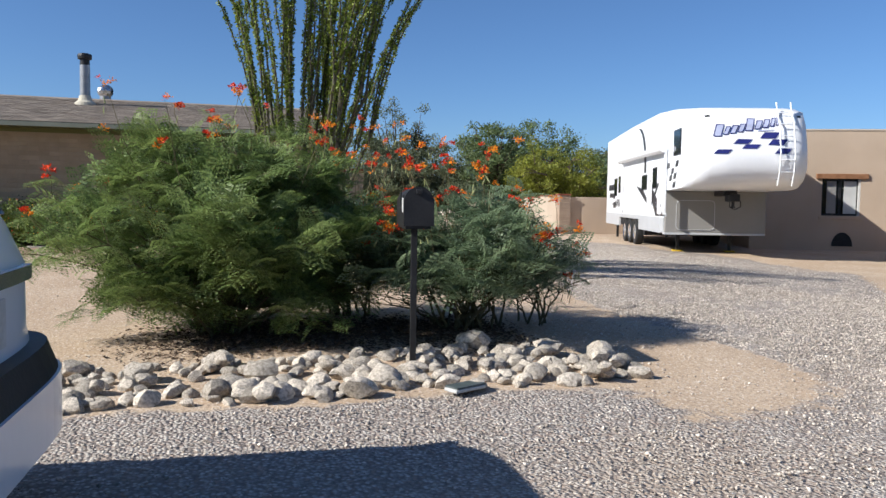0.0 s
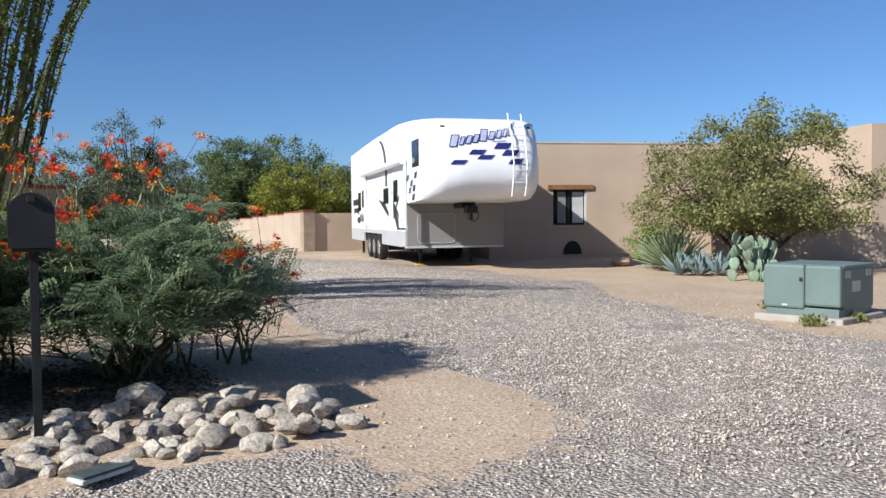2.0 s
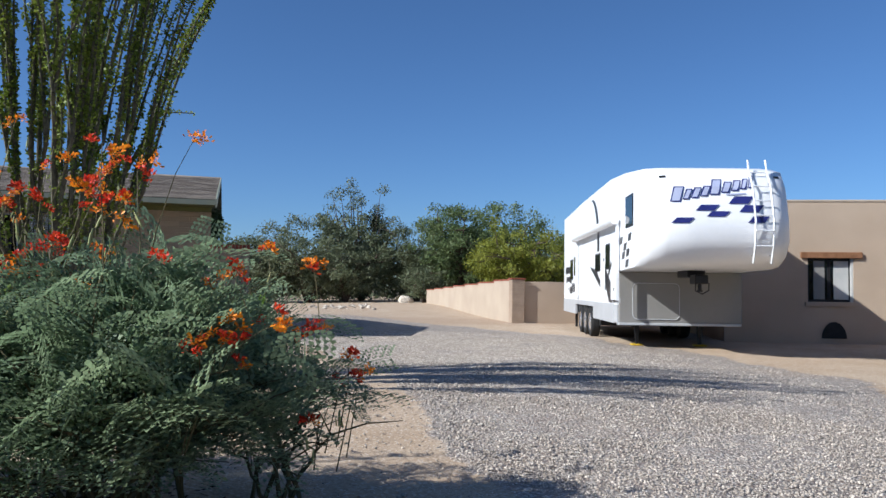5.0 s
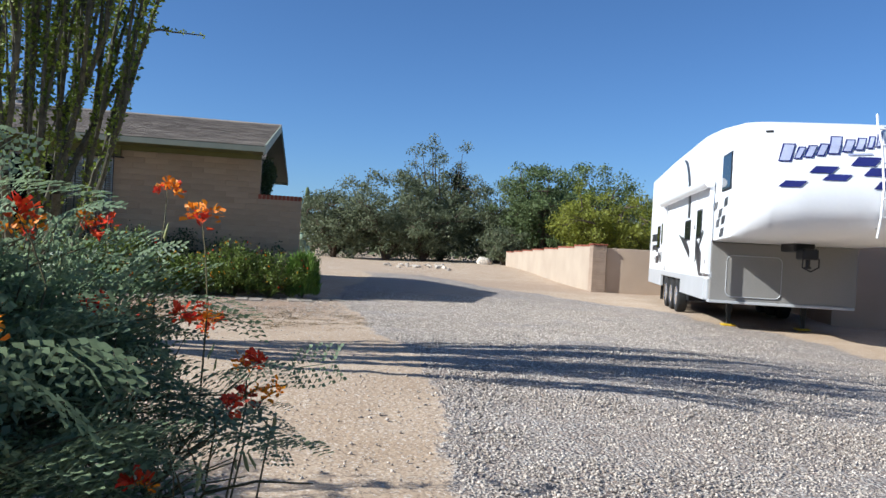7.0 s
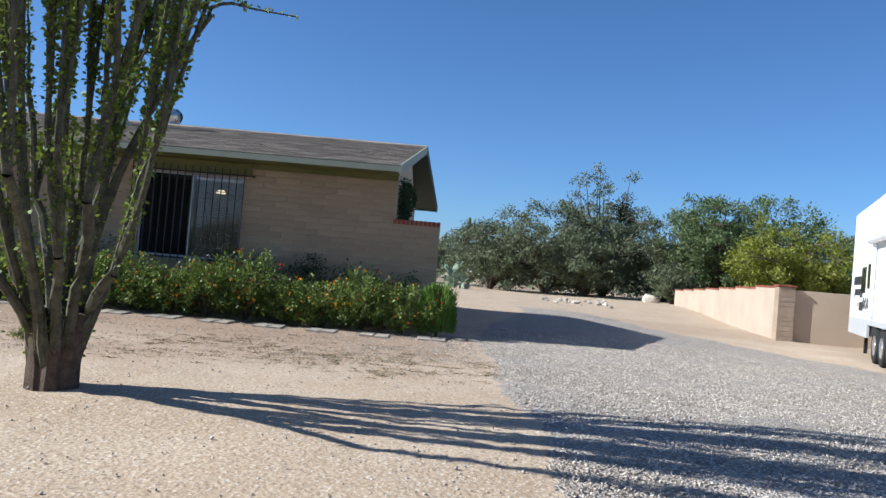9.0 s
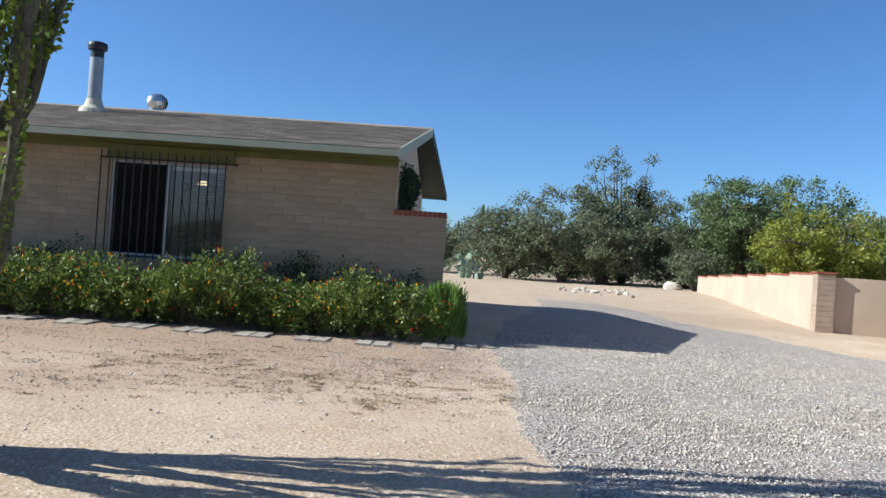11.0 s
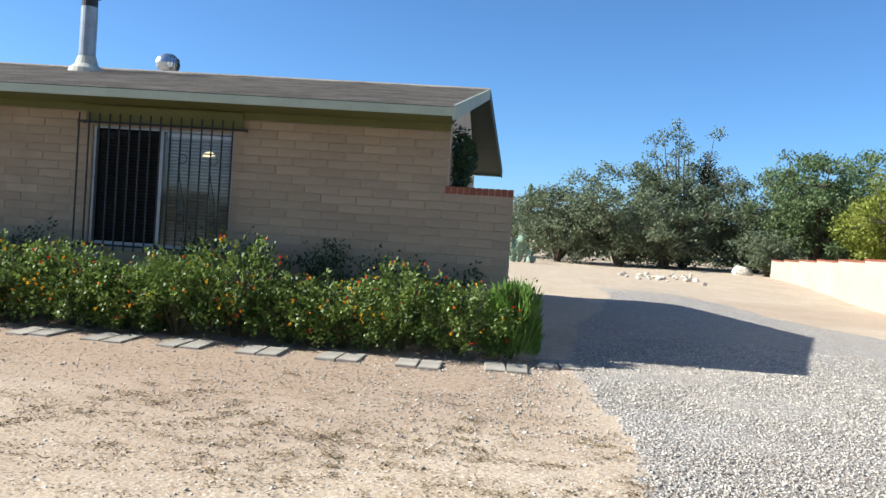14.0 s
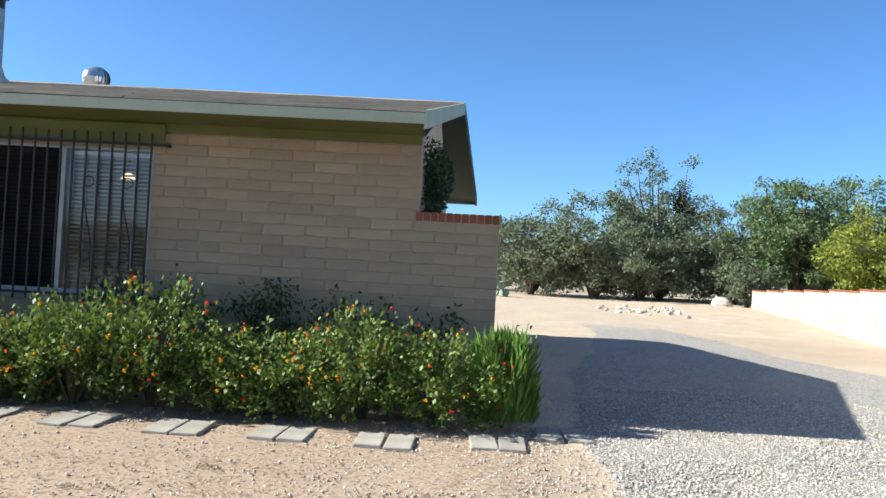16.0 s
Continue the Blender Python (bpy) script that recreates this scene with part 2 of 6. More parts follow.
# ---- mesh helpers ----
class Mesh:
    """Collects vertices and faces of one part."""

    def __init__(self):
        self.v, self.f = [], []

    def add(self, vs, fs):
        o = len(self.v)
        self.v.extend(vs)
        self.f.extend([tuple(i + o for i in f) for f in fs])
        return self

    def box(self, x0, y0, z0, x1, y1, z1, b=0.0, m=None):
        vs = []
        if b <= 0:
            vs = [(x, y, z) for x in (x0, x1) for y in (y0, y1) for z in (z0, z1)]
            fs = [(0, 1, 3, 2), (4, 6, 7, 5), (0, 4, 5, 1), (2, 3, 7, 6), (0, 2, 6, 4), (1, 5, 7, 3)]
        else:
            bm = bmesh.new()
            bmesh.ops.create_cube(bm, size=1, matrix=Matrix.Translation(((x0 + x1) / 2, (y0 + y1) / 2, (z0 + z1) / 2)) @ Matrix.Diagonal((x1 - x0, y1 - y0, z1 - z0, 1)))
            bmesh.ops.bevel(bm, geom=bm.edges[:], offset=b, segments=2, affect="EDGES", profile=0.5)
            bm.verts.index_update()
            vs = [tuple(v.co) for v in bm.verts]
            fs = [tuple(v.index for v in f.verts) for f in bm.faces]
            bm.free()
        if m is not None:
            vs = [tuple(m @ Vector(v)) for v in vs]
        return self.add(vs, fs)

    def tube(self, pts, radii, n=6, cap=True):
        pts = [Vector(p) for p in pts]
        vs, fs = [], []
        for i, p in enumerate(pts):
            d = (pts[min(i + 1, len(pts) - 1)] - pts[max(i - 1, 0)])
            d = d.normalized() if d.length > 1e-6 else Vector((0, 0, 1))
            a = d.cross(Vector((0, 0, 1)) if abs(d.z) < 0.9 else Vector((1, 0, 0))).normalized()
            c = d.cross(a)
            r = radii[i] if isinstance(radii, (list, tuple)) else radii
            for k in range(n):
                w = 2 * math.pi * k / n
                vs.append(tuple(p + a * (r * math.cos(w)) + c * (r * math.sin(w))))
        for i in range(len(pts) - 1):
            for k in range(n):
                k2 = (k + 1) % n
                fs.append((i * n + k, i * n + k2, (i + 1) * n + k2, (i + 1) * n + k))
        if cap:
            fs.append(tuple(range(n))[::-1])
            fs.append(tuple((len(pts) - 1) * n + k for k in range(n)))
        return self.add(vs, fs)

    def lathe(self, prof, n=20, m=None):
        vs, fs = [], []
        for r, z in prof:
            for k in range(n):
                w = 2 * math.pi * k / n
                vs.append((r * math.cos(w), r * math.sin(w), z))
        for i in range(len(prof) - 1):
            for k in range(n):
                k2 = (k + 1) % n
                fs.append((i * n + k, i * n + k2, (i + 1) * n + k2, (i + 1) * n + k))
        fs.append(tuple(range(n))[::-1])
        fs.append(tuple((len(prof) - 1) * n + k for k in range(n)))
        if m is not None:
            vs = [tuple(m @ Vector(v)) for v in vs]
        return self.add(vs, fs)

    def prism(self, poly, axis, a, b, m=None):
        """Extrudes a 2D polygon along an axis from a to b."""
        def put(p, t):
            q = list(p)
            q.insert(axis, t)
            return tuple(q)
        n = len(poly)
        vs = [put(p, a) for p in poly] + [put(p, b) for p in poly]
        fs = [tuple(range(n))[::-1], tuple(range(n, 2 * n))] + [(i, (i + 1) % n, n + (i + 1) % n, n + i) for i in range(n)]
        if m is not None:
            vs = [tuple(m @ Vector(v)) for v in vs]
        return self.add(vs, fs)

    def data(self, name, smooth=False):
        me = bpy.data.meshes.new(name)
        me.from_pydata(self.v, [], self.f)
        bm = bmesh.new()
        bm.from_mesh(me)
        if len(bm.faces) < 30000:
            bmesh.ops.recalc_face_normals(bm, faces=bm.faces)
        bm.to_mesh(me)
        bm.free()
        if smooth:
            me.shade_smooth()
        return me


def np_mesh(name, verts, faces, smooth=False):
    """A mesh from arrays of vertices (n, 3) and faces (m, 3 or 4)."""
    me = bpy.data.meshes.new(name)
    k = faces.shape[1]
    me.vertices.add(len(verts))
    me.vertices.foreach_set("co", np.ascontiguousarray(verts, dtype=np.float32).ravel())
    me.loops.add(faces.size)
    me.loops.foreach_set("vertex_index", np.ascontiguousarray(faces, dtype=np.int32).ravel())
    me.polygons.add(len(faces))
    me.polygons.foreach_set("loop_start", np.arange(0, faces.size, k, dtype=np.int32))
    me.update(calc_edges=True)
    me.validate()
    if smooth:
        me.shade_smooth()
    return me


def scatter(tv, tf, pos, rot, size):
    """Copies of a small template (tv, tf) at pos (n,3), turned by rot (n,3,3), sized."""
    n, k = len(pos), len(tv)
    v = np.einsum("nij,kj->nki", rot, tv) * size[:, None, None] + pos[:, None, :]
    f = tf[None] + (np.arange(n) * k)[:, None, None]
    return v.reshape(-1, 3), f.reshape(-1, tf.shape[1])


def rots(d, spin):
    """Rotation matrices whose x axis is d, spun about it."""
    d = d / np.linalg.norm(d, axis=1, keepdims=True)
    up = np.where(np.abs(d[:, 2:3]) > 0.95, np.array([[1.0, 0, 0]]), np.array([[0, 0, 1.0]]))
    a = np.cross(up, d)
    a /= np.linalg.norm(a, axis=1, keepdims=True)
    c = np.cross(d, a)
    cs, sn = np.cos(spin)[:, None], np.sin(spin)[:, None]
    return np.stack([d, a * cs + c * sn, c * cs - a * sn], axis=2)


def part(name, me, material, parent, label=""):
    if isinstance(me, Mesh):
        me = me.data(name)
    if not me.materials:
        me.materials.append(material)
    ob = new(name, me)
    ob.parent = parent
    return tagged(ob, label)


def thing(name, at, label, category, group="", rz=0.0):
    ob = new(name)
    ob.empty_display_size = 0.1
    ob.matrix_world = pose(*at, 0, 0, rz)
    return tagged(ob, label, category, group)


def struct(name, me, material, label=""):
    ob = part(name, me, material, None)
    return tagged(ob, label, kind="structure")


LEAF_V = np.array([[0, 0, 0], [0.5, 0.24, 0.05], [1, 0, 0], [0.5, -0.24, 0.05]])
LEAF_F = np.array([[0, 1, 2, 3]])


def leaves(name, pos, size, spread=None):
    """Free leaves, one small bent quad each."""
    n = len(pos)
    d = RNG.normal(size=(n, 3))
    if spread is not None:
        d = d * 0.7 + spread
    v, f = scatter(LEAF_V, LEAF_F, pos, rots(d, RNG.uniform(0, 6.28, n)), size * RNG.uniform(0.6, 1.3, n))
    return np_mesh(name, v, f)


def sm(a, b, x):
    t = np.clip((x - a) / (b - a), 0, 1)
    return t * t * (3 - 2 * t)


def gz(x, y):
    """Height of the ground."""
    x, y = np.asarray(x, float), np.asarray(y, float)
    low = np.maximum(0.17 * sm(6.5, 13.5, -y), 0.13 * sm(4.0, 8.5, x) * (1 - sm(10, 24, y)))
    far = 0.15 * sm(12, 26, y) * sm(6, 12, x)
    mound = 0.12 * np.exp(-(((x + 1.9) / 2.6) ** 2 + ((y + 12.6) / 1.3) ** 2))
    rise = 0.11 * np.exp(-(((y + 8.0) / 2.0) ** 2)) * (1 - sm(3, 7, x)) * sm(-9, -5, x)
    return far + mound + rise - low


def g(x, y):
    return float(gz(x, y))


# ---- ground ----
def gravel_mask(x, y):
    """Where the gravel lies: 1 gravel, 0 bare sand."""
    wob = 0.06 * np.sin(y * 1.3) + 0.03 * np.sin(y * 3.1 + 1)
    left = 1.52 - 0.3 * sm(9.0, 12.5, -y) + 1.9 * sm(-1, 12, y) + wob
    right = np.interp(y, (-16, -13.5, -12, -9.9, -8.5, -6, -3.3, 1.35, 4, 7.5, 12), (5.3, 5.4, 5.9, 6.6, 7.7, 8.3, 8.6, 8.8, 8.0, 6.8, 6.0)) + 0.15 * np.sin(y * 1.3) + 0.08 * np.sin(y * 3.7)
    drive = sm(left - 0.12, left + 0.12, x) * (1 - sm(right - 0.3, right + 0.3, x)) * (1 - 0.75 * sm(9, 16, y))
    front = sm(14.62, 14.85, -y + 0.06 * np.sin(3 * x)) * (1 - sm(5.2, 5.8, x))
    patch = 1 - 0.95 * np.exp(-(((x - 0.35) / 0.85) ** 4 + ((y + 14.75 - 0.35 * x) / 1.0) ** 4))
    bed = 1 - (1 - sm(14.45, 14.75, -y)) * (1 - sm(0.3, 1.1, x)) * sm(7, 8, -y)
    return np.clip(np.maximum(drive, front) * patch * bed, 0, 1)


def red_mask(x, y):
    """Reddish clods and dry weeds between the slabs and the sandy path."""
    n = 0.6 * np.sin(1.7 * x + 0.8 * y) + 0.4 * np.sin(3.9 * x - 2.1 * y)
    return sm(-6.0, -2.6, y + 0.5 * n) * (1 - sm(-1.0, -0.3, y)) * (1 - sm(0.9, 1.9, x)) * 0.95 + 0.65 * np.exp(-(((x + 2.4) / 1.5) ** 2 + ((y + 5.6) / 0.9) ** 2)) + 0.5 * sm(3, 8, x) * sm(5, 9, y) * (1 - sm(11, 15, y))


def build_ground():
    def axis(lo, hi, step, far):
        a = list(np.arange(lo, hi, step))
        k, s = hi, step
        while k < far:
            a.append(k)
            s *= 1.5
            k += s
        k, s = lo, step
        while k > -far:
            s *= 1.5
            k -= s
            a.insert(0, k)
        return np.array(a)
    xs, ys = axis(-8, 14, 0.14, 900), axis(-20, 16, 0.14, 900)
    X, Y = np.meshgrid(xs, ys, indexing="ij")
    Z = gz(X, Y)
    G = gravel_mask(X, Y)
    near = (np.abs(X - 3) < 12) & (np.abs(Y + 4) < 20)
    Z = Z + np.where(near, 0.008 * np.sin(X * 2.3 + np.sin(Y * 1.9)) * np.cos(Y * 2.7) + RNG.normal(0, 0.004, X.shape), 0)
    nx, ny = X.shape
    idx = np.arange(nx * ny).reshape(nx, ny)
    F = np.stack([idx[:-1, :-1], idx[1:, :-1], idx[1:, 1:], idx[:-1, 1:]], -1).reshape(-1, 4)
    me = np_mesh("ground", np.stack([X, Y, Z], -1).reshape(-1, 3), F, True)
    a = me.attributes.new("gravel", "FLOAT", "POINT")
    a.data.foreach_set("value", G.astype(np.float32).ravel())
    a = me.attributes.new("clods", "FLOAT", "POINT")
    a.data.foreach_set("value", red_mask(X, Y).astype(np.float32).ravel())
    m = bpy.data.materials.new("desert_ground")
    m.use_nodes = True
    N, L = m.node_tree.nodes, m.node_tree.links
    b = N["Principled BSDF"]
    b.inputs["Roughness"].default_value = 0.95
    b.inputs["Specular IOR Level"].default_value = 0.15
    tc = N.new("ShaderNodeTexCoord")

    def noi(s, d=4):
        n = N.new("ShaderNodeTexNoise")
        n.inputs["Scale"].default_value, n.inputs["Detail"].default_value = s, d
        L.new(tc.outputs["Object"], n.inputs[0])
        return n.outputs[0]

    def mixc(f, c1, c2):
        n = N.new("ShaderNodeMix")
        n.data_type = "RGBA"
        for k, c in ((0, f), (6, c1), (7, c2)):
            if isinstance(c, tuple):
                n.inputs[k].default_value = (*c, 1)
            else:
                L.new(c, n.inputs[k])
        return n.outputs[2]

    def rng(v, a0, a1, b0=0.0, b1=1.0):
        n = N.new("ShaderNodeMapRange")
        for k, c in zip((1, 2, 3, 4), (a0, a1, b0, b1)):
            n.inputs[k].default_value = c
        L.new(v, n.inputs[0])
        return n.outputs[0]

    def math2(op, p, q):
        n = N.new("ShaderNodeMath")
        n.operation = op
        for k, c in ((0, p), (1, q)):
            if isinstance(c, float):
                n.inputs[k].default_value = c
            else:
                L.new(c, n.inputs[k])
        return n.outputs[0]

    def attr(name):
        n = N.new("ShaderNodeAttribute")
        n.attribute_name = name
        return n.outputs["Fac"]
    sand = mixc(rng(noi(0.9), 0.35, 0.65), (0.426, 0.316, 0.213), (0.508, 0.398, 0.287))
    sand = mixc(rng(noi(45), 0.42, 0.75), sand, (0.361, 0.254, 0.172))
    v2 = N.new("ShaderNodeTexVoronoi")
    v2.inputs["Scale"].default_value = 75
    L.new(tc.outputs["Object"], v2.inputs[0])
    sp2 = N.new("ShaderNodeSeparateColor")
    L.new(v2.outputs["Color"], sp2.inputs[0])
    sand = mixc(rng(sp2.outputs[0], 0.72, 0.95, 0.0, 0.7), sand, (0.246, 0.18, 0.131))
    sand = mixc(rng(sp2.outputs[1], 0.8, 0.97, 0.0, 0.8), sand, (0.607, 0.525, 0.435))
    vo = N.new("ShaderNodeTexVoronoi")
    vo.inputs["Scale"].default_value = 46
    L.new(tc.outputs["Object"], vo.inputs[0])
    sep = N.new("ShaderNodeSeparateColor")
    L.new(vo.outputs["Color"], sep.inputs[0])
    stone = mixc(sep.outputs[0], (0.221, 0.197, 0.172), (0.623, 0.574, 0.508))
    stone = mixc(rng(sep.outputs[1], 0.78, 0.95), stone, (0.377, 0.287, 0.23))
    stone = mixc(rng(vo.outputs["Distance"], 0.3, 0.75), stone, (0.23, 0.189, 0.164))
    stone = mixc(rng(noi(0.5), 0.45, 0.75, 0, 0.35), stone, sand)
    mask = rng(math2("ADD", attr("gravel"), math2("MULTIPLY", math2("SUBTRACT", noi(6.0), 0.5), 1.3)), 0.35, 0.65)
    cm = rng(math2("ADD", attr("clods"), math2("MULTIPLY", math2("SUBTRACT", noi(21.0, 6), 0.5), 3.4)), 0.95, 1.25)
    clods = mixc(rng(noi(30), 0.4, 0.65), (0.131, 0.082, 0.045), (0.262, 0.172, 0.102))
    sand = mixc(rng(attr("clods"), 0.1, 0.95, 0.0, 0.88), sand, (0.335, 0.235, 0.165))
    sand = mixc(math2("MULTIPLY", cm, 0.6), sand, clods)
    L.new(mixc(mask, sand, stone), b.inputs["Base Color"])
    bp = N.new("ShaderNodeBump")
    bp.inputs["Strength"].default_value, bp.inputs["Distance"].default_value = 0.8, 0.02
    h = math2("ADD", math2("MULTIPLY", math2("SUBTRACT", 1.0, vo.outputs["Distance"]), mask), math2("MULTIPLY", noi(35.0), 0.6))
    L.new(h, bp.inputs["Height"])
    L.new(bp.outputs[0], b.inputs["Normal"])
    me.materials.append(m)
    return tagged(new("ground", me), "sandy desert yard with a gravel drive", kind="structure")


build_ground()


def build_gravel():
    """Loose stones lying on the drive and a few on the sand."""
    n = 520000
    x, y = RNG.uniform(-6, 8, n), RNG.uniform(-19, 2, n)
    near = np.maximum(np.exp(-np.clip(np.hypot(x - 2.2, (y + 12.5) * 0.8) - 2.5, 0, 99) / 1.6), np.exp(-np.clip(np.hypot(x - 3.2, (y + 3.5) * 0.7) - 2.0, 0, 99) / 1.6))
    near = np.maximum(near, 0.12)
    keep = RNG.uniform(size=n) < np.maximum(gravel_mask(x, y) ** 2 * 0.8, 0.05 + 0.5 * red_mask(x, y)) * near
    x, y = x[keep], y[keep]
    n = len(x)
    tv = np.array([[1, 0, 0], [0, 1, 0], [-1, 0, 0], [0, -1, 0], [0.1, 0.1, 0.75], [0, 0, -0.5]])
    tf = np.array([[0, 1, 4], [1, 2, 4], [2, 3, 4], [3, 0, 4], [1, 0, 5], [2, 1, 5], [3, 2, 5], [0, 3, 5]])
    d = np.stack([RNG.normal(size=n), RNG.normal(size=n), RNG.normal(0, 0.25, n)], 1)
    r = rots(d, RNG.normal(0, 0.3, n))
    r = r * RNG.uniform(0.7, 1.2, (n, 1, 3))
    v, f = scatter(tv, tf, np.stack([x, y, gz(x, y) + 0.004], 1), r, RNG.uniform(0.006, 0.0105, n) * np.where(RNG.uniform(size=n) < 0.2, 1.6, 1.0))
    me = np_mesh("gravel", v, f)
    M = mat("gravel_stone", (0.27, 0.225, 0.185), (0.6, 0.53, 0.45), 15, 0.9, 0.3, 80, vary=0.4)
    me.materials.append(M)
    tagged(new("gravel", me), "loose grey and pinkish crushed gravel on the drive", "gravel", kind="stuff")


build_gravel()


# ---- block house ----
CW, CH = 0.4064, 0.1016
WX0, WX1, WZ0, WZ1 = -4.28, -2.56, 0.88, 2.30
VERGE = [(-0.65, 0.045), (3.79, 0.30), (8.83, 0.57)]


def build_house():
    w = Mesh()
    w.box(-14, 0.007, -0.3, WX0, 0.2, 2.56).box(WX1, 0.007, -0.3, 0, 0.2, 2.56)
    w.box(WX0, 0.007, -0.3, WX1, 0.2, WZ0).box(WX0, 0.007, WZ1, WX1, 0.2, 2.56)
    front = struct("wall_front", w, M_MORTAR, "tan slump block house wall")
    low = struct("wall_low", Mesh().box(0.0, 0.007, -0.3, 0.765, 0.19, 1.735), M_MORTAR, "low slump block screen wall with a red brick cap")
    side = Mesh().box(-0.2, 0.2, -0.3, -0.002, 8.2, 2.55)
    side.prism([(0.2, 2.55), (8.2, 2.55), (3.79, 3.46)], 0, -0.2, -0.002)
    struct("wall_side", side, M_CREAMWALL, "cream painted gable wall")
    struct("wall_back", Mesh().box(-14, 8.0, -0.3, -0.2, 8.2, 2.45), M_MORTAR)
    far = Mesh().box(-14.2, 0.0, -0.3, -14.0, 8.2, 2.45)
    struct("wall_west", far, M_MORTAR)
    struct("floor", Mesh().box(-14, 0.2, -0.1, -0.2, 8, 0.05), M_CONC)
    struct("ceiling", Mesh().box(-14, 0.2, 2.4, -0.2, 8, 2.45), M_CREAMWALL)
    # blocks
    variants = []
    for k in range(6):
        j = [rnd.uniform(-0.004, 0.004) for _ in range(12)]
        a, h, c = CW / 2 - 0.0035, CH / 2 - 0.003, 0.006
        vs = [(-a + j[0], 0.03, -h), (a + j[1], 0.03, -h), (a + j[2], 0.03, h), (-a + j[3], 0.03, h)]
        vs += [(-a + j[0], c + j[4], -h + j[5]), (a + j[1], c + j[6], -h + j[7]), (a + j[2], c + j[8], h), (-a + j[3], c + j[9], h + j[5])]
        e = 0.008
        vs += [(x * (a - e) / a, -0.001 + j[10] * 0.5, z * (h - e) / h) for x, y, z in vs[4:8]]
        fs = [(0, 1, 5, 4), (1, 2, 6, 5), (2, 3, 7, 6), (3, 0, 4, 7), (4, 5, 9, 8), (5, 6, 10, 9), (6, 7, 11, 10), (7, 4, 8, 11), (8, 9, 10, 11)]
        me = Mesh().add(vs, fs).data("block")
        me.materials.append(M_BLOCK)
        variants.append((me, vs, fs))
    rest = Mesh()
    count = 0
    for r in range(24):
        z = 0.02 + CH * (r + 0.5)
        edge = 0.765 if z < 1.73 else 0.0
        x = edge
        first = True
        while x > -9.5:
            length = CW / 2 if (first and r % 2) else CW
            first = False
            x0, x1 = x - length, x
            x = x0
            if z > WZ0 - CH / 2 and z < WZ1 + CH / 2:
                if x1 > WX0 and x0 < WX1:
                    if x0 < WX1 < x1 and x1 - WX1 > 0.06:
                        x0 = WX1
                    elif x0 < WX0 < x1 and WX0 - x0 > 0.06:
                        x1 = WX0
                    else:
                        continue
            me, vs, fs = variants[rnd.randrange(6)]
            sx = (x1 - x0) / CW
            cx = (x0 + x1) / 2
            if cx > -4.9 and count < 300:
                ob = new("block", me)
                ob.parent = low if cx > 0 else front
                ob.location, ob.scale = (cx, 0.0, z), (sx, 1, 1)
                count += 1
            else:
                rest.add([(vx * sx + cx, vy, vz + z) for vx, vy, vz in vs], fs)
    tagged(part("blocks", rest, M_BLOCK, front), kind="stuff")
    # brick cap on the low wall
    cap = Mesh().box(-0.03, -0.012, 0, 0.03, 0.205, 0.085, 0.006).data("cap_brick")
    cap.materials.append(M_REDBRICK)
    struct("mortar_bed", Mesh().box(-0.02, 0.0, 1.735, 0.765, 0.195, 1.826), M_MORTAR)
    for k in range(11):
        ob = new("cap_brick", cap)
        ob.parent = low
        ob.location = (0.005 + k * 0.0725, 0, 1.748)


build_house()


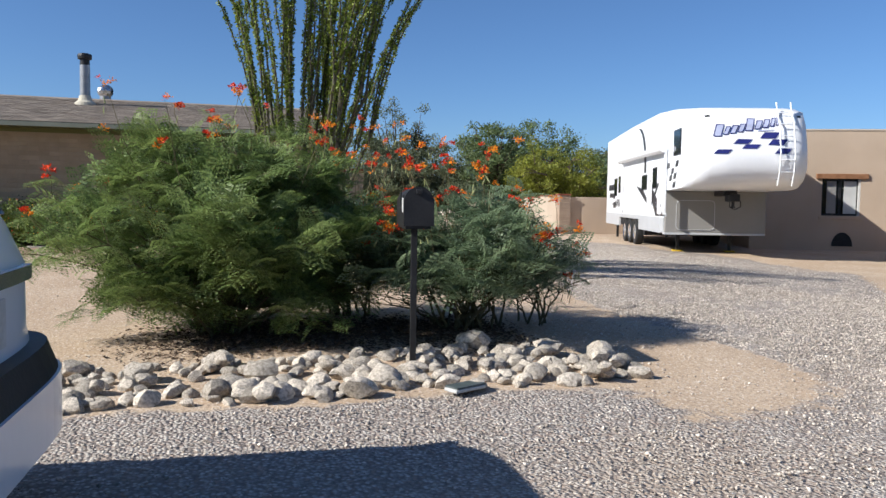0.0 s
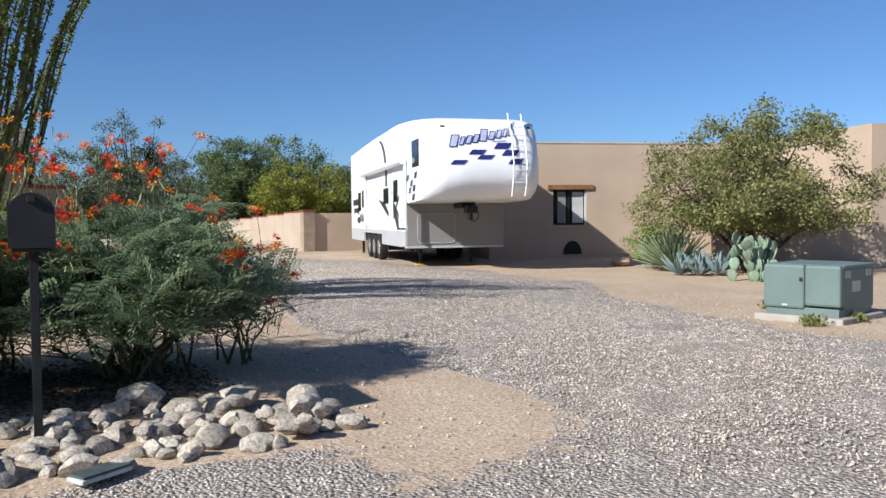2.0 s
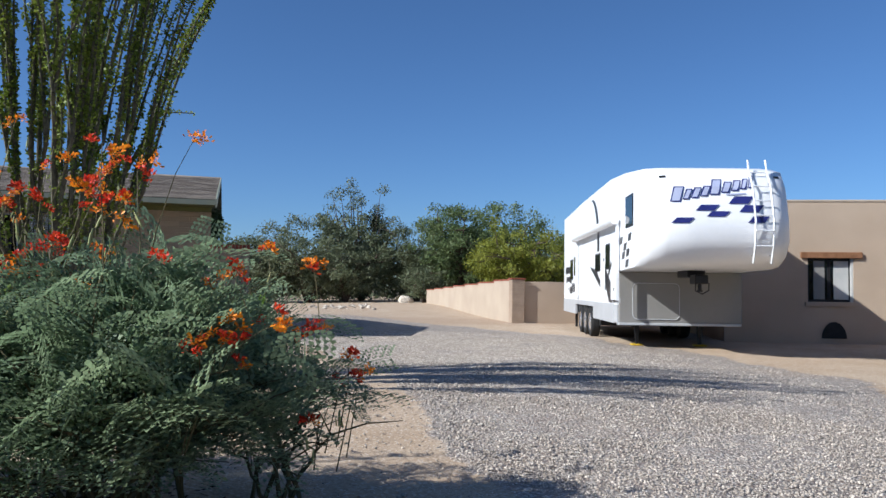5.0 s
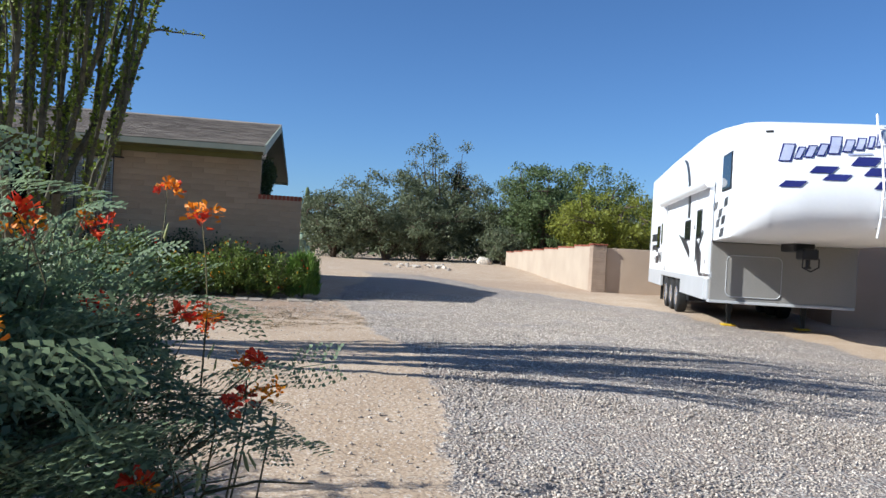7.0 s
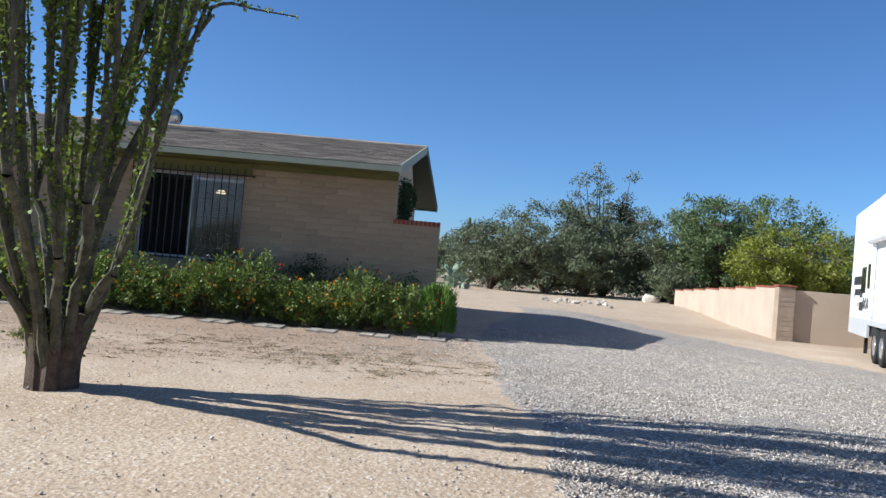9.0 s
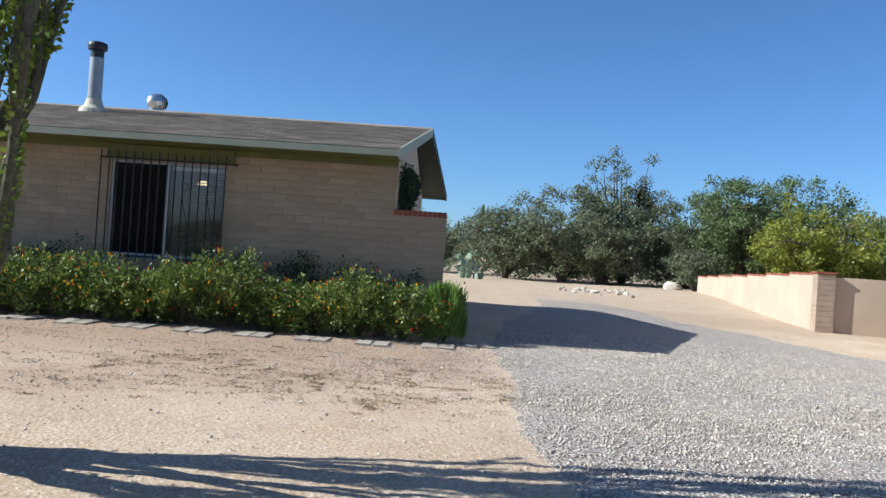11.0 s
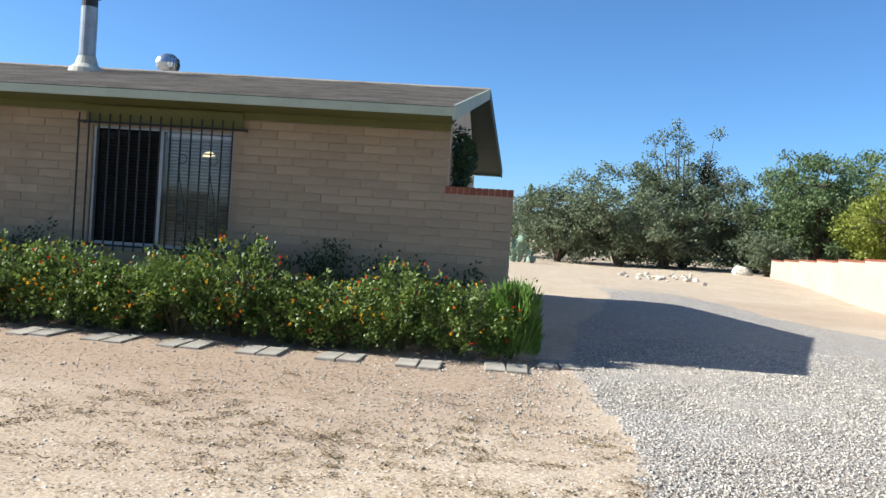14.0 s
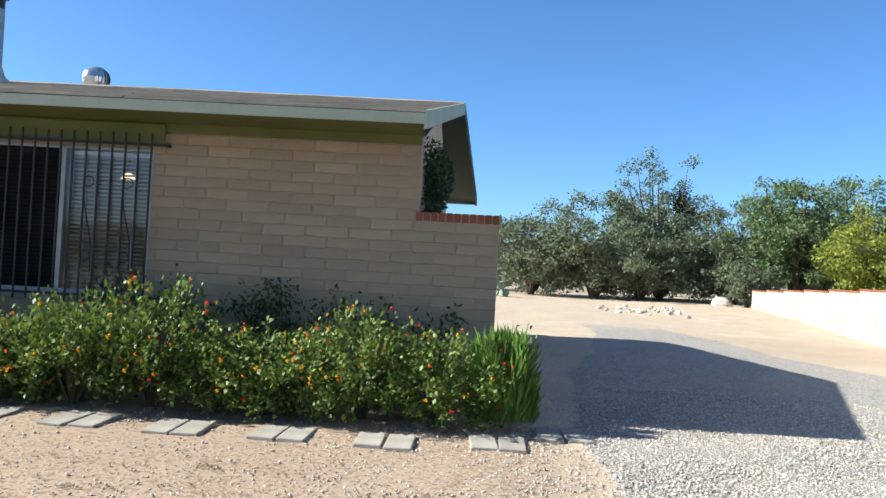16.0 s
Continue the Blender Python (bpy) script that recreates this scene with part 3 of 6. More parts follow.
def build_roof():
    (ye, xe), (yr, xr), (yb, xb) = VERGE
    ze, zr, zb = 2.65, 3.64, 2.74
    root = thing("gable_roof", (0, 0, 0), "weathered brown asphalt shingle gable roof with grey-green trim", "roof")
    tagged(root, kind="structure")
    X0 = -14.6
    th = 0.09
    deck = Mesh()
    for (y0, x0, z0), (y1, x1, z1) in (((ye, xe, ze), (yr, xr, zr)), ((yr, xr, zr), (yb, xb, zb))):
        vs = [(X0, y0, z0), (x0, y0, z0), (x1, y1, z1), (X0, y1, z1)]
        deck.add(vs + [(x, y, z - th) for x, y, z in vs], [(0, 1, 2, 3), (7, 6, 5, 4), (0, 4, 5, 1), (1, 5, 6, 2), (2, 6, 7, 3), (3, 7, 4, 0)])
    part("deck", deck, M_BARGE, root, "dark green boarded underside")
    sh = Mesh()
    for side in (0, 1):
        (a, xa, za), (b, xb2, zb2) = ((ye, xe, ze), (yr, xr, zr)) if side == 0 else ((yb, xb, zb), (yr, xr, zr))
        rows = 33
        for r in range(rows):
            u0, u1 = r / rows, (r + 1.25) / rows
            u1 = min(u1, 1.0)
            y0, y1 = a + (b - a) * u0, a + (b - a) * u1
            z0, z1 = za + (zb2 - za) * u0, za + (zb2 - za) * u1
            xe0 = xa + (xb2 - xa) * u0
            x = X0 - (r % 2) * 0.15
            while x < xe0:
                xn = min(x + 0.30, xe0 + 0.01)
                l = 0.014 + rnd.uniform(0, 0.006)
                dy = rnd.uniform(-0.006, 0.006)
                sh.add([(x + 0.004, y0 + dy, z0 + l), (xn, y0 + dy, z0 + l), (xn, y1, z1 + 0.003), (x + 0.004, y1, z1 + 0.003),
                        (x + 0.004, y0 + dy, z0 + 0.001), (xn, y0 + dy, z0 + 0.001)], [(0, 1, 2, 3), (4, 5, 1, 0)])
                x = xn
    tagged(part("shingles", sh, M_SHINGLE, root, "curled brown asphalt shingles"), kind="stuff")
    part("fascia", Mesh().box(X0, ye - 0.03, ze - 0.105, xe, ye - 0.002, ze - 0.012), M_FASCIA, root, "grey-green fascia board")
    part("fascia", Mesh().box(X0, yb + 0.002, zb - 0.135, xb, yb + 0.03, zb - 0.005), M_FASCIA, root)
    part("soffit", Mesh().box(X0, ye, 2.549, xe - 0.02, 0.0, 2.558), M_SOFFIT, root, "olive painted soffit")
    # verge boards: grey-green on the near slope, darker green on the far one
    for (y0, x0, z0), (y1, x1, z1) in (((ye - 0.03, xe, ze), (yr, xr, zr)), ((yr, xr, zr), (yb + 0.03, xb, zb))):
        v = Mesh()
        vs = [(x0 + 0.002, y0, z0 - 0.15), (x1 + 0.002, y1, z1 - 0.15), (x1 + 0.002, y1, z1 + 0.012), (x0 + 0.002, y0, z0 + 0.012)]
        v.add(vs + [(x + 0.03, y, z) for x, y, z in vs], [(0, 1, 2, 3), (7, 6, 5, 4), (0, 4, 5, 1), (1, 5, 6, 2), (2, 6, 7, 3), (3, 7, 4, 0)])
        part("verge_board", v, M_BARGE if y0 > 3 else M_FASCIA, root, "green verge board")
    part("ridge_cap", Mesh().prism([(yr - 0.16, zr - 0.025), (yr, zr + 0.03), (yr + 0.16, zr - 0.025), (yr, zr - 0.01)], 0, X0, xr + 0.02), M_SHINGLE, root)
    # header beam above the window
    struct("trim", Mesh().box(WX0 - 0.06, -0.06, WZ1 + 0.02, WX1 + 0.12, -0.032, 2.53, 0.006), M_SOFFIT, "olive painted window header")
    struct("trim_frieze", Mesh().box(X0, -0.03, 2.462, -0.003, 0.0, 2.548), M_SOFFIT, "olive painted frieze board under the eave")


build_roof()


def build_window():
    win = tagged(new("window_1"), "aluminium sliding window with blinds behind an iron guard", kind="structure")
    mid = -3.44
    for x0, x1 in ((WX0, WX0 + 0.035), (WX1 - 0.03, WX1), (mid - 0.02, mid + 0.025)):
        part("window_frame", Mesh().box(x0, 0.03, WZ0, x1, 0.09, WZ1, 0.004), M_ALU, win)
    part("window_frame", Mesh().box(WX0 + 0.035, 0.03, WZ0, WX1 - 0.03, 0.09, WZ0 + 0.045, 0.004), M_ALU, win)
    part("window_frame", Mesh().box(WX0 + 0.035, 0.03, WZ1 - 0.03, WX1 - 0.03, 0.09, WZ1, 0.004), M_ALU, win)
    p = part("pane", Mesh().box(mid + 0.025, 0.055, WZ0 + 0.045, WX1 - 0.03, 0.06, WZ1 - 0.03), M_CLEAR, win)
    p.visible_shadow = False
    part("screen", Mesh().box(WX0 + 0.035, 0.045, WZ0 + 0.045, mid - 0.02, 0.05, WZ1 - 0.03), M_SCREEN, win, "dark insect screen")
    sill = Mesh().box(WX0 - 0.02, -0.03, WZ0 - 0.06, WX1 + 0.02, 0.03, WZ0, 0.006)
    part("window_sill", sill, M_CONC, win)
    for x0, x1 in ((mid + 0.04, WX1 - 0.045), (WX0 + 0.05, mid - 0.03)):
        blind = thing("window_blind", (0, 0, 0), "white horizontal slat blind hanging half open behind the glass", "blind", "window blinds")
        slat = Mesh().box(x0 + 0.01, -0.016, -0.001, x1 - 0.01, 0.016, 0.001, 0, Matrix.Rotation(radians(-24), 4, "X")).data("slat")
        slat.materials.append(M_BLIND)
        z = WZ1 - 0.1
        while z > WZ0 + 0.06:
            ob = new("slat", slat)
            ob.parent = blind
            ob.location = (0, 0.125, z)
            z -= 0.04
        part("headrail", Mesh().box(x0, 0.1, WZ1 - 0.085, x1, 0.15, WZ1 - 0.04, 0.004), M_BLIND, blind)
        for x in (x0 + 0.16, x1 - 0.16):
            part("cord", Mesh().box(x, 0.099, WZ0 + 0.06, x + 0.004, 0.102, WZ1 - 0.06), M_BLIND, blind)
    # room behind the window
    struct("wall_room", Mesh().box(-6, 2.6, 0.05, -1.2, 2.7, 2.4), M_STUCCO)
    lamp = thing("pendant_lamp", (-3.22, 1.0, 2.4), "small lit brass pendant lamp hanging in the room", "lamp")
    part("rod", Mesh().tube([(0, 0, 0), (0, 0, -0.25)], 0.008), M_CHROME, lamp)
    ml = bpy.data.materials.new("lit_shade")
    ml.use_nodes = True
    bb = ml.node_tree.nodes["Principled BSDF"]
    bb.inputs["Base Color"].default_value = (0.8, 0.6, 0.3, 1)
    bb.inputs["Emission Color"].default_value = (1, 0.75, 0.4, 1)
    bb.inputs["Emission Strength"].default_value = 0.7
    part("shade", Mesh().lathe([(0.02, -0.25), (0.06, -0.28), (0.085, -0.32), (0.08, -0.33)], 16), ml, lamp)
    # iron guard
    gd = thing("window_guard", (0, -0.1, 0), "black wrought iron window guard with scrollwork", "window guard")
    xs = np.linspace(WX0 - 0.12, WX1 + 0.02, 16)
    bar = Mesh().box(-0.008, -0.008, 0.82, 0.008, 0.008, 2.43, 0.002).data("bar")
    bar.materials.append(M_IRON)
    for x in xs:
        ob = new("bar", bar)
        ob.parent = gd
        ob.location = (x, 0, 0)
    for z in (0.88, 2.325):
        part("rail", Mesh().box(WX0 - 0.14, 0.009, z - 0.012, WX1 + 0.18, 0.021, z + 0.012, 0.002), M_IRON, gd)
    for x in (WX0 - 0.1, WX1 + 0.16):
        for z in (0.88, 2.325):
            part("bracket", Mesh().tube([(x, 0.015, z), (x, 0.112, z)], 0.013), M_IRON, gd)
    for x in (xs[10] + 0.04, xs[13] + 0.04):
        for z in (1.25, 1.95):
            ring = [(x + 0.05 * math.cos(a), 0, z + 0.05 * math.sin(a)) for a in np.linspace(0, 6.28, 15)]
            part("scroll", Mesh().tube(ring, 0.005, 5), M_IRON, gd)
        part("scroll", Mesh().tube([(x - 0.05, 0, 1.9), (x - 0.02, 0, 1.7), (x + 0.05, 0, 1.4), (x + 0.06, 0, 1.1)], 0.006, 5), M_IRON, gd)


build_window()


def roof_z(y):
    return 2.65 + (y + 0.65) / 4.44 * 0.99 if y < 3.79 else 3.64 - (y - 3.79) / 5.04 * 0.9


def build_chimney():
    x, y = -5.88, 2.71
    z = roof_z(y)
    c = thing("stove_pipe_chimney", (x, y, z), "grey metal stove pipe with a black cap and cream flashing", "chimney")
    part("flashing", Mesh().lathe([(0.27, -0.06), (0.25, 0.03), (0.17, 0.1), (0.14, 0.2), (0.135, 0.22)], 20), M_CREAM, c, "cream sealed flashing")
    part("pipe", Mesh().lathe([(0.125, 0.05), (0.122, 0.98)], 20), M_GALV, c)
    part("collar", Mesh().lathe([(0.118, 0.97), (0.118, 1.12)], 20), M_BLACK, c, "sooty black pipe end")
    part("cap", Mesh().lathe([(0.12, 1.12), (0.165, 1.13), (0.175, 1.2), (0.165, 1.25), (0.1, 1.275), (0.02, 1.28)], 20), M_BLACK, c, "black rain cap")
    x, y = -5.65, 5.13
    z = roof_z(y)
    v = thing("turbine_vent", (x, y, z), "shiny galvanised turbine roof vent", "roof vent")
    part("base", Mesh().lathe([(0.2, -0.08), (0.17, 0.0), (0.15, 0.5)], 20), M_GALV, v)
    pr = [(0.15, 0.5), (0.2, 0.56), (0.215, 0.64), (0.19, 0.73), (0.12, 0.79)]
    m = Mesh()
    for k in range(len(pr) - 1):
        (r0, z0), (r1, z1) = pr[k], pr[k + 1]
        m.add([(r0, -0.022, z0), (r0 * 0.93, 0.03, z0), (r1 * 0.93, 0.03, z1), (r1, -0.022, z1)], [(0, 1, 2, 3)])
    md = m.data("vane")
    md.materials.append(M_CHROME)
    for k in range(22):
        ob = new("vane", md)
        ob.parent = v
        ob.rotation_euler = (0, 0, k * 2 * math.pi / 22)
    part("core", Mesh().lathe([(0.12, 0.5), (0.15, 0.64), (0.1, 0.78)], 14), M_BLACK, v)
    part("crown", Mesh().lathe([(0.13, 0.785), (0.1, 0.81), (0.02, 0.825)], 20), M_CHROME, v)


build_chimney()


# ---- fifth-wheel trailer: local x to its right, y to its rear, z up from the ground ----
def build_trailer():
    yaw = -math.degrees(math.atan2(0.35, 0.936))
    rv = thing("fifth_wheel_trailer", (7.5, -3.1, -0.13), "large white fifth-wheel camper trailer with navy checker decals", "trailer", rz=yaw)
    Wd, L = 2.45, 10.6
    # side outline (y, z)
    prof = [(0.82, 0.86), (L, 0.86), (L, 3.48), (6.0, 3.56), (1.8, 3.56), (0.2, 3.46), (-1.2, 3.32), (-1.75, 3.2), (-1.95, 2.9), (-2.1, 2.35), (-2.12, 2.0), (-1.95, 1.72), (-1.55, 1.56), (-1.0, 1.53), (0.82, 1.53)]
    bm = bmesh.new()
    secs = []
    for x, sq in ((0.0, 0.0), (0.03, 0.35), (0.12, 0.75), (0.35, 0.95), (0.8, 1.0), (1.65, 1.0), (2.1, 0.95), (2.33, 0.75), (2.42, 0.35), (2.45, 0.0)):
        ring = []
        for y, z in prof:
            yy = y
            if y < -0.9:
                yy = y + (1 - sq) * 0.55 * min(1.0, (-0.9 - y) / 0.8)
            zz = z - (1 - sq) * (0.07 if z > 3.0 else 0)
            if z < 1.8 and y < 0.5:
                zz = z + (1 - sq) * 0.04
            ring.append(bm.verts.new((x, yy, zz)))
        secs.append(ring)
    n = len(prof)
    for a, b in zip(secs, secs[1:]):
        for k in range(n):
            bm.faces.new((a[k], a[(k + 1) % n], b[(k + 1) % n], b[k]))
    bm.faces.new(secs[0])
    bm.faces.new(secs[-1][::-1])
    bmesh.ops.recalc_face_normals(bm, faces=bm.faces)
    bmesh.ops.triangulate(bm, faces=[f for f in bm.faces if len(f.verts) > 4])
    me = bpy.data.meshes.new("body")
    bm.to_mesh(me)
    bm.free()
    me.shade_smooth()
    me.set_sharp_from_angle(angle=radians(48))
    body = part("body", me, M_RVWHITE, rv, "glossy white moulded body")
    part("front_panel", Mesh().box(0.03, 0.77, 0.5, Wd + 0.004, 1.0, 1.525, 0.02), M_RVGREY, rv, "grey lower front panel")
    part("cheek", Mesh().box(0.0, 0.86, 0.5, 0.06, 1.2, 0.86, 0.01), M_RVLIGHT, rv)
    part("skirt", Mesh().box(-0.008, 1.2, 0.48, 0.06, 4.1, 0.88, 0.01), M_RVLIGHT, rv, "silver grey side skirt")
    part("skirt", Mesh().box(-0.008, 7.6, 0.48, 0.06, L, 0.88, 0.01), M_RVLIGHT, rv)
    part("skirt", Mesh().box(-0.008, 4.1, 0.76, 0.06, 7.6, 0.88, 0.01), M_RVLIGHT, rv)
    part("skirt", Mesh().box(Wd - 0.06, 1.0, 0.48, Wd, L, 0.88, 0.01), M_RVLIGHT, rv)
    part("underfloor", Mesh().box(0.08, 1.0, 0.52, Wd - 0.08, L - 0.05, 0.9), M_BLACK, rv)
    part("front_lip", Mesh().box(0.02, 0.74, 0.46, Wd - 0.02, 0.98, 0.51, 0.008), M_RVLIGHT, rv)
    # front hatch with rounded corners and a pale seal round it
    def rounded(x0, z0, x1, z1, r):
        cs = ((x1 - r, z0 + r, -90), (x1 - r, z1 - r, 0), (x0 + r, z1 - r, 90), (x0 + r, z0 + r, 180))
        return [(cx + r * math.cos(radians(a + t)), cz + r * math.sin(radians(a + t))) for cx, cz, a in cs for t in (0, 30, 60, 90)]
    loop = rounded(0.3, 0.58, 1.22, 1.3, 0.1)
    hatch = part("hatch_door", Mesh().prism(loop, 1, 0.756, 0.772), M_RVGREY, rv)
    rim = Mesh().tube([(x, 0.757, z) for x, z in loop + loop[:1]], 0.009, 5, False)
    part("seal", rim, M_RVLIGHT, hatch)
    # king pin and hitch box
    part("pin_box", Mesh().box(1.06, -0.5, 1.4, 1.38, 0.3, 1.56, 0.03).box(1.1, -0.85, 1.28, 1.34, -0.45, 1.45, 0.03), M_BLACK, rv, "black steel hitch pin box")
    part("king_pin", Mesh().tube([(1.22, -0.7, 1.3), (1.22, -0.7, 1.16)], 0.035, 10).lathe([(0.055, 1.14), (0.055, 1.17)], 12, Matrix.Translation((1.22, -0.7, 0))), M_IRON, rv)
    part("cable", Mesh().tube([(1.12, -0.8, 1.3), (1.1, -0.85, 1.16), (1.22, -0.87, 1.1), (1.34, -0.85, 1.17), (1.36, -0.78, 1.3)], 0.012), M_BLACK, rv)
    for x in (0.57, Wd - 0.57):
        j = part("jack_leg", Mesh().box(x - 0.05, 1.69, 0.25, x + 0.05, 1.79, 0.6, 0.01).box(x - 0.035, 1.705, 0.03, x + 0.035, 1.775, 0.26, 0.006), M_IRON, rv, "black landing leg")
        part("foot", Mesh().box(x - 0.12, 1.62, 0.0, x + 0.12, 1.86, 0.035, 0.008), M_YELLOW, j, "yellow foot pad")
    # wheels
    for x, sg in ((0.13, -1), (Wd - 0.13, 1)):
        for y in (4.85, 5.75, 6.65):
            mw = Matrix.Translation((x, y, 0.37)) @ Matrix.Rotation(radians(90), 4, "Y")
            wh = part("wheel", Mesh().lathe([(0.2, -0.1), (0.3, -0.115), (0.355, -0.1), (0.37, -0.06), (0.37, 0.06), (0.355, 0.1), (0.3, 0.115), (0.2, 0.1)], 28, mw), M_RUBBER, rv, "black tyre on a bright rim")
            o = sg * 0.105
            part("rim", Mesh().lathe([(0.21, o), (0.205, o * 1.05), (0.16, o * 0.75), (0.09, o * 0.8), (0.08, o * 1.1), (0.02, o * 1.15)], 24, mw), M_CHROME, wh)
    part("axle", Mesh().box(0.2, 4.2, 0.3, Wd - 0.2, 7.3, 0.5), M_BLACK, rv)
    for x in (0.35, Wd - 0.35):
        part("rear_stabiliser", Mesh().box(x - 0.04, 10.1, 0.0, x + 0.04, 10.18, 0.55, 0.005), M_IRON, rv)
    # windows on the side
    for y0, y1, z0, z1 in ((-0.85, -0.12, 2.32, 2.92), (1.7, 2.25, 1.6, 2.15), (2.95, 3.75, 1.58, 2.0), (8.2, 8.8, 1.45, 2.05), (7.3, 7.9, 1.55, 2.1)):
        wd = part("window", Mesh().box(-0.014, y0, z0, 0.01, y1, z1, 0.01), M_BLACK, rv, "dark tinted window")
        part("pane", Mesh().box(-0.018, y0 + 0.035, z0 + 0.035, -0.012, y1 - 0.035, z1 - 0.035), M_DARKGLASS, wd)
    # entry doors and hatches with seams
    for y0, y1, z0, z1 in ((1.0, 1.55, 0.95, 1.38), (2.3, 2.95, 0.92, 2.72), (9.0, 9.7, 0.95, 1.4)):
        d = part("door", Mesh().box(-0.012, y0, z0, 0.01, y1, z1, 0.01), M_RVWHITE, rv)
        part("latch", Mesh().box(-0.03, y0 + 0.05, (z0 + z1) / 2 - 0.04, -0.01, y0 + 0.1, (z0 + z1) / 2 + 0.04, 0.005), M_CHROME, d)
    # awning roll and arms
    part("awning_roll", Mesh().tube([(-0.12, 0.42, 2.53), (-0.12, 7.0, 2.56)], 0.085, 14), M_RVWHITE, rv, "rolled white awning")
    for y in (0.5, 6.9):
        part("awning_arm", Mesh().box(-0.09, y - 0.035, 0.95, -0.02, y + 0.035, 2.56, 0.008), M_RVWHITE, rv)
        part("awning_foot", Mesh().box(-0.03, y - 0.06, 0.9, 0.0, y + 0.06, 1.0, 0.005), M_RVLIGHT, rv)
    part("vent_hood", Mesh().box(0.9, 4.0, 3.54, 1.5, 4.7, 3.66, 0.04), M_RVWHITE, rv)
    part("roof_unit", Mesh().box(0.85, 6.2, 3.52, 1.6, 7.2, 3.8, 0.08), M_RVWHITE, rv)
    # decals on the side: swoosh, checks, dark strokes
    s = -0.006
    def decal(name, poly, material, parent=body):
        return part(name, Mesh().prism([(y, z) for y, z in poly], 0, s - 0.004, s + 0.005), material, parent)
    arc = [(4.3 - 1.6 * math.sin(a) * 0.7, 2.2 + 1.15 * math.cos(a)) for a in np.linspace(0.1, 1.7, 10)]
    for k in range(9):
        decal("stripe", [arc[k], arc[k + 1], (arc[k + 1][0] + 0.26, arc[k + 1][1]), (arc[k][0] + 0.26, arc[k][1])], M_CHAR)
    decal("stripe", [(4.6, 1.72), (3.6, 1.62), (2.3, 1.05), (3.2, 1.28)], M_CHAR)
    decal("stripe", [(3.2, 2.0), (2.95, 2.0), (1.3, 0.9), (1.75, 0.9)], M_CHAR)
    decal("stripe", [(2.5, 1.7), (2.25, 1.62), (0.75, 0.92), (1.2, 0.9)], M_CHAR)
    decal("stripe", [(2.9, 2.45), (2.8, 2.45), (2.0, 1.3), (2.15, 1.3)], M_CHAR)
    decal("stripe", [(1.55, 1.75), (1.45, 1.7), (2.6, 0.95), (2.75, 0.95)], M_CHAR)
    for y, z in ((0.35, 2.12), (0.08, 1.98), (-0.22, 2.14), (0.2, 1.82), (-0.1, 1.86), (-0.05, 1.66)):
        y = 1.5 * y - 0.15
        decal("check", [(y + 0.14, z - 0.075), (y - 0.11, z - 0.06), (y - 0.18, z + 0.075), (y + 0.07, z + 0.06)], M_CHAR)
    for k in range(9):
        y, z = 9.9 - (k % 3) * 0.45 - (k // 3) * 0.2, 1.75 - (k // 3) * 0.3
        decal("check", [(y + 0.19, z - 0.1), (y - 0.19, z - 0.1), (y - 0.25, z + 0.1), (y + 0.13, z + 0.1)], M_CHAR)
    for k in range(4):
        decal("stripe", [(8.6 - k * 0.3, 1.1 + 0.05 * (k % 2)), (8.45 - k * 0.3, 1.08), (8.3 - k * 0.3, 1.32), (8.4 - k * 0.3, 1.36)], M_CHAR)

    # decals on the moulded nose: a point of the cap at x and height z
    def nose(x, z, off=0.012):
        z = min(max(z, 1.72), 3.18)
        pz = [(3.18, -1.75), (2.9, -1.95), (2.35, -2.1), (2.0, -2.12), (1.72, -1.95)]
        for (za, ya), (zb, yb) in zip(pz, pz[1:]):
            if zb <= z <= za:
                y = yb + (ya - yb) * (z - zb) / (za - zb)
        sx = [0, 0.03, 0.12, 0.35, 0.8, 1.65, 2.1, 2.33, 2.42, 2.45]
        sq = np.interp(x, sx, [0, 0.35, 0.75, 0.95, 1, 1, 0.95, 0.75, 0.35, 0])
        return (x, y + (1 - sq) * 0.55 * min(1.0, (-0.9 - y) / 0.8) - off, z)
    def patch(name, corners, material, k=4):
        """A thin decal between four corners (x, z) laid over the nose."""
        m = Mesh()
        (a, b, c, d) = [Vector(p) for p in corners]
        for lay in (0.014, 0.002):
            vs = []
            for i in range(k + 1):
                for j in range(k + 1):
                    u, w = i / k, j / k
                    p = a.lerp(b, u).lerp(d.lerp(c, u), w)
                    vs.append(nose(p.x, p.y, lay))
            m.add(vs, [(i * (k + 1) + j, (i + 1) * (k + 1) + j, (i + 1) * (k + 1) + j + 1, i * (k + 1) + j + 1) for i in range(k) for j in range(k)])
        return part(name, m, material, body)
    for x, z, w, h in ((0.38, 2.27, 0.38, 0.09), (0.78, 2.48, 0.4, 0.1), (0.95, 2.38, 0.4, 0.09), (1.33, 2.6, 0.42, 0.13), (1.49, 2.46, 0.42, 0.12), (1.62, 2.28, 0.36, 0.11)):
        patch("check", [(x, z), (x + w * 0.75, z), (x + w, z + h), (x + w * 0.25, z + h)], M_NAVY)
    # lettering band drawn as plain bars
    x = 0.38
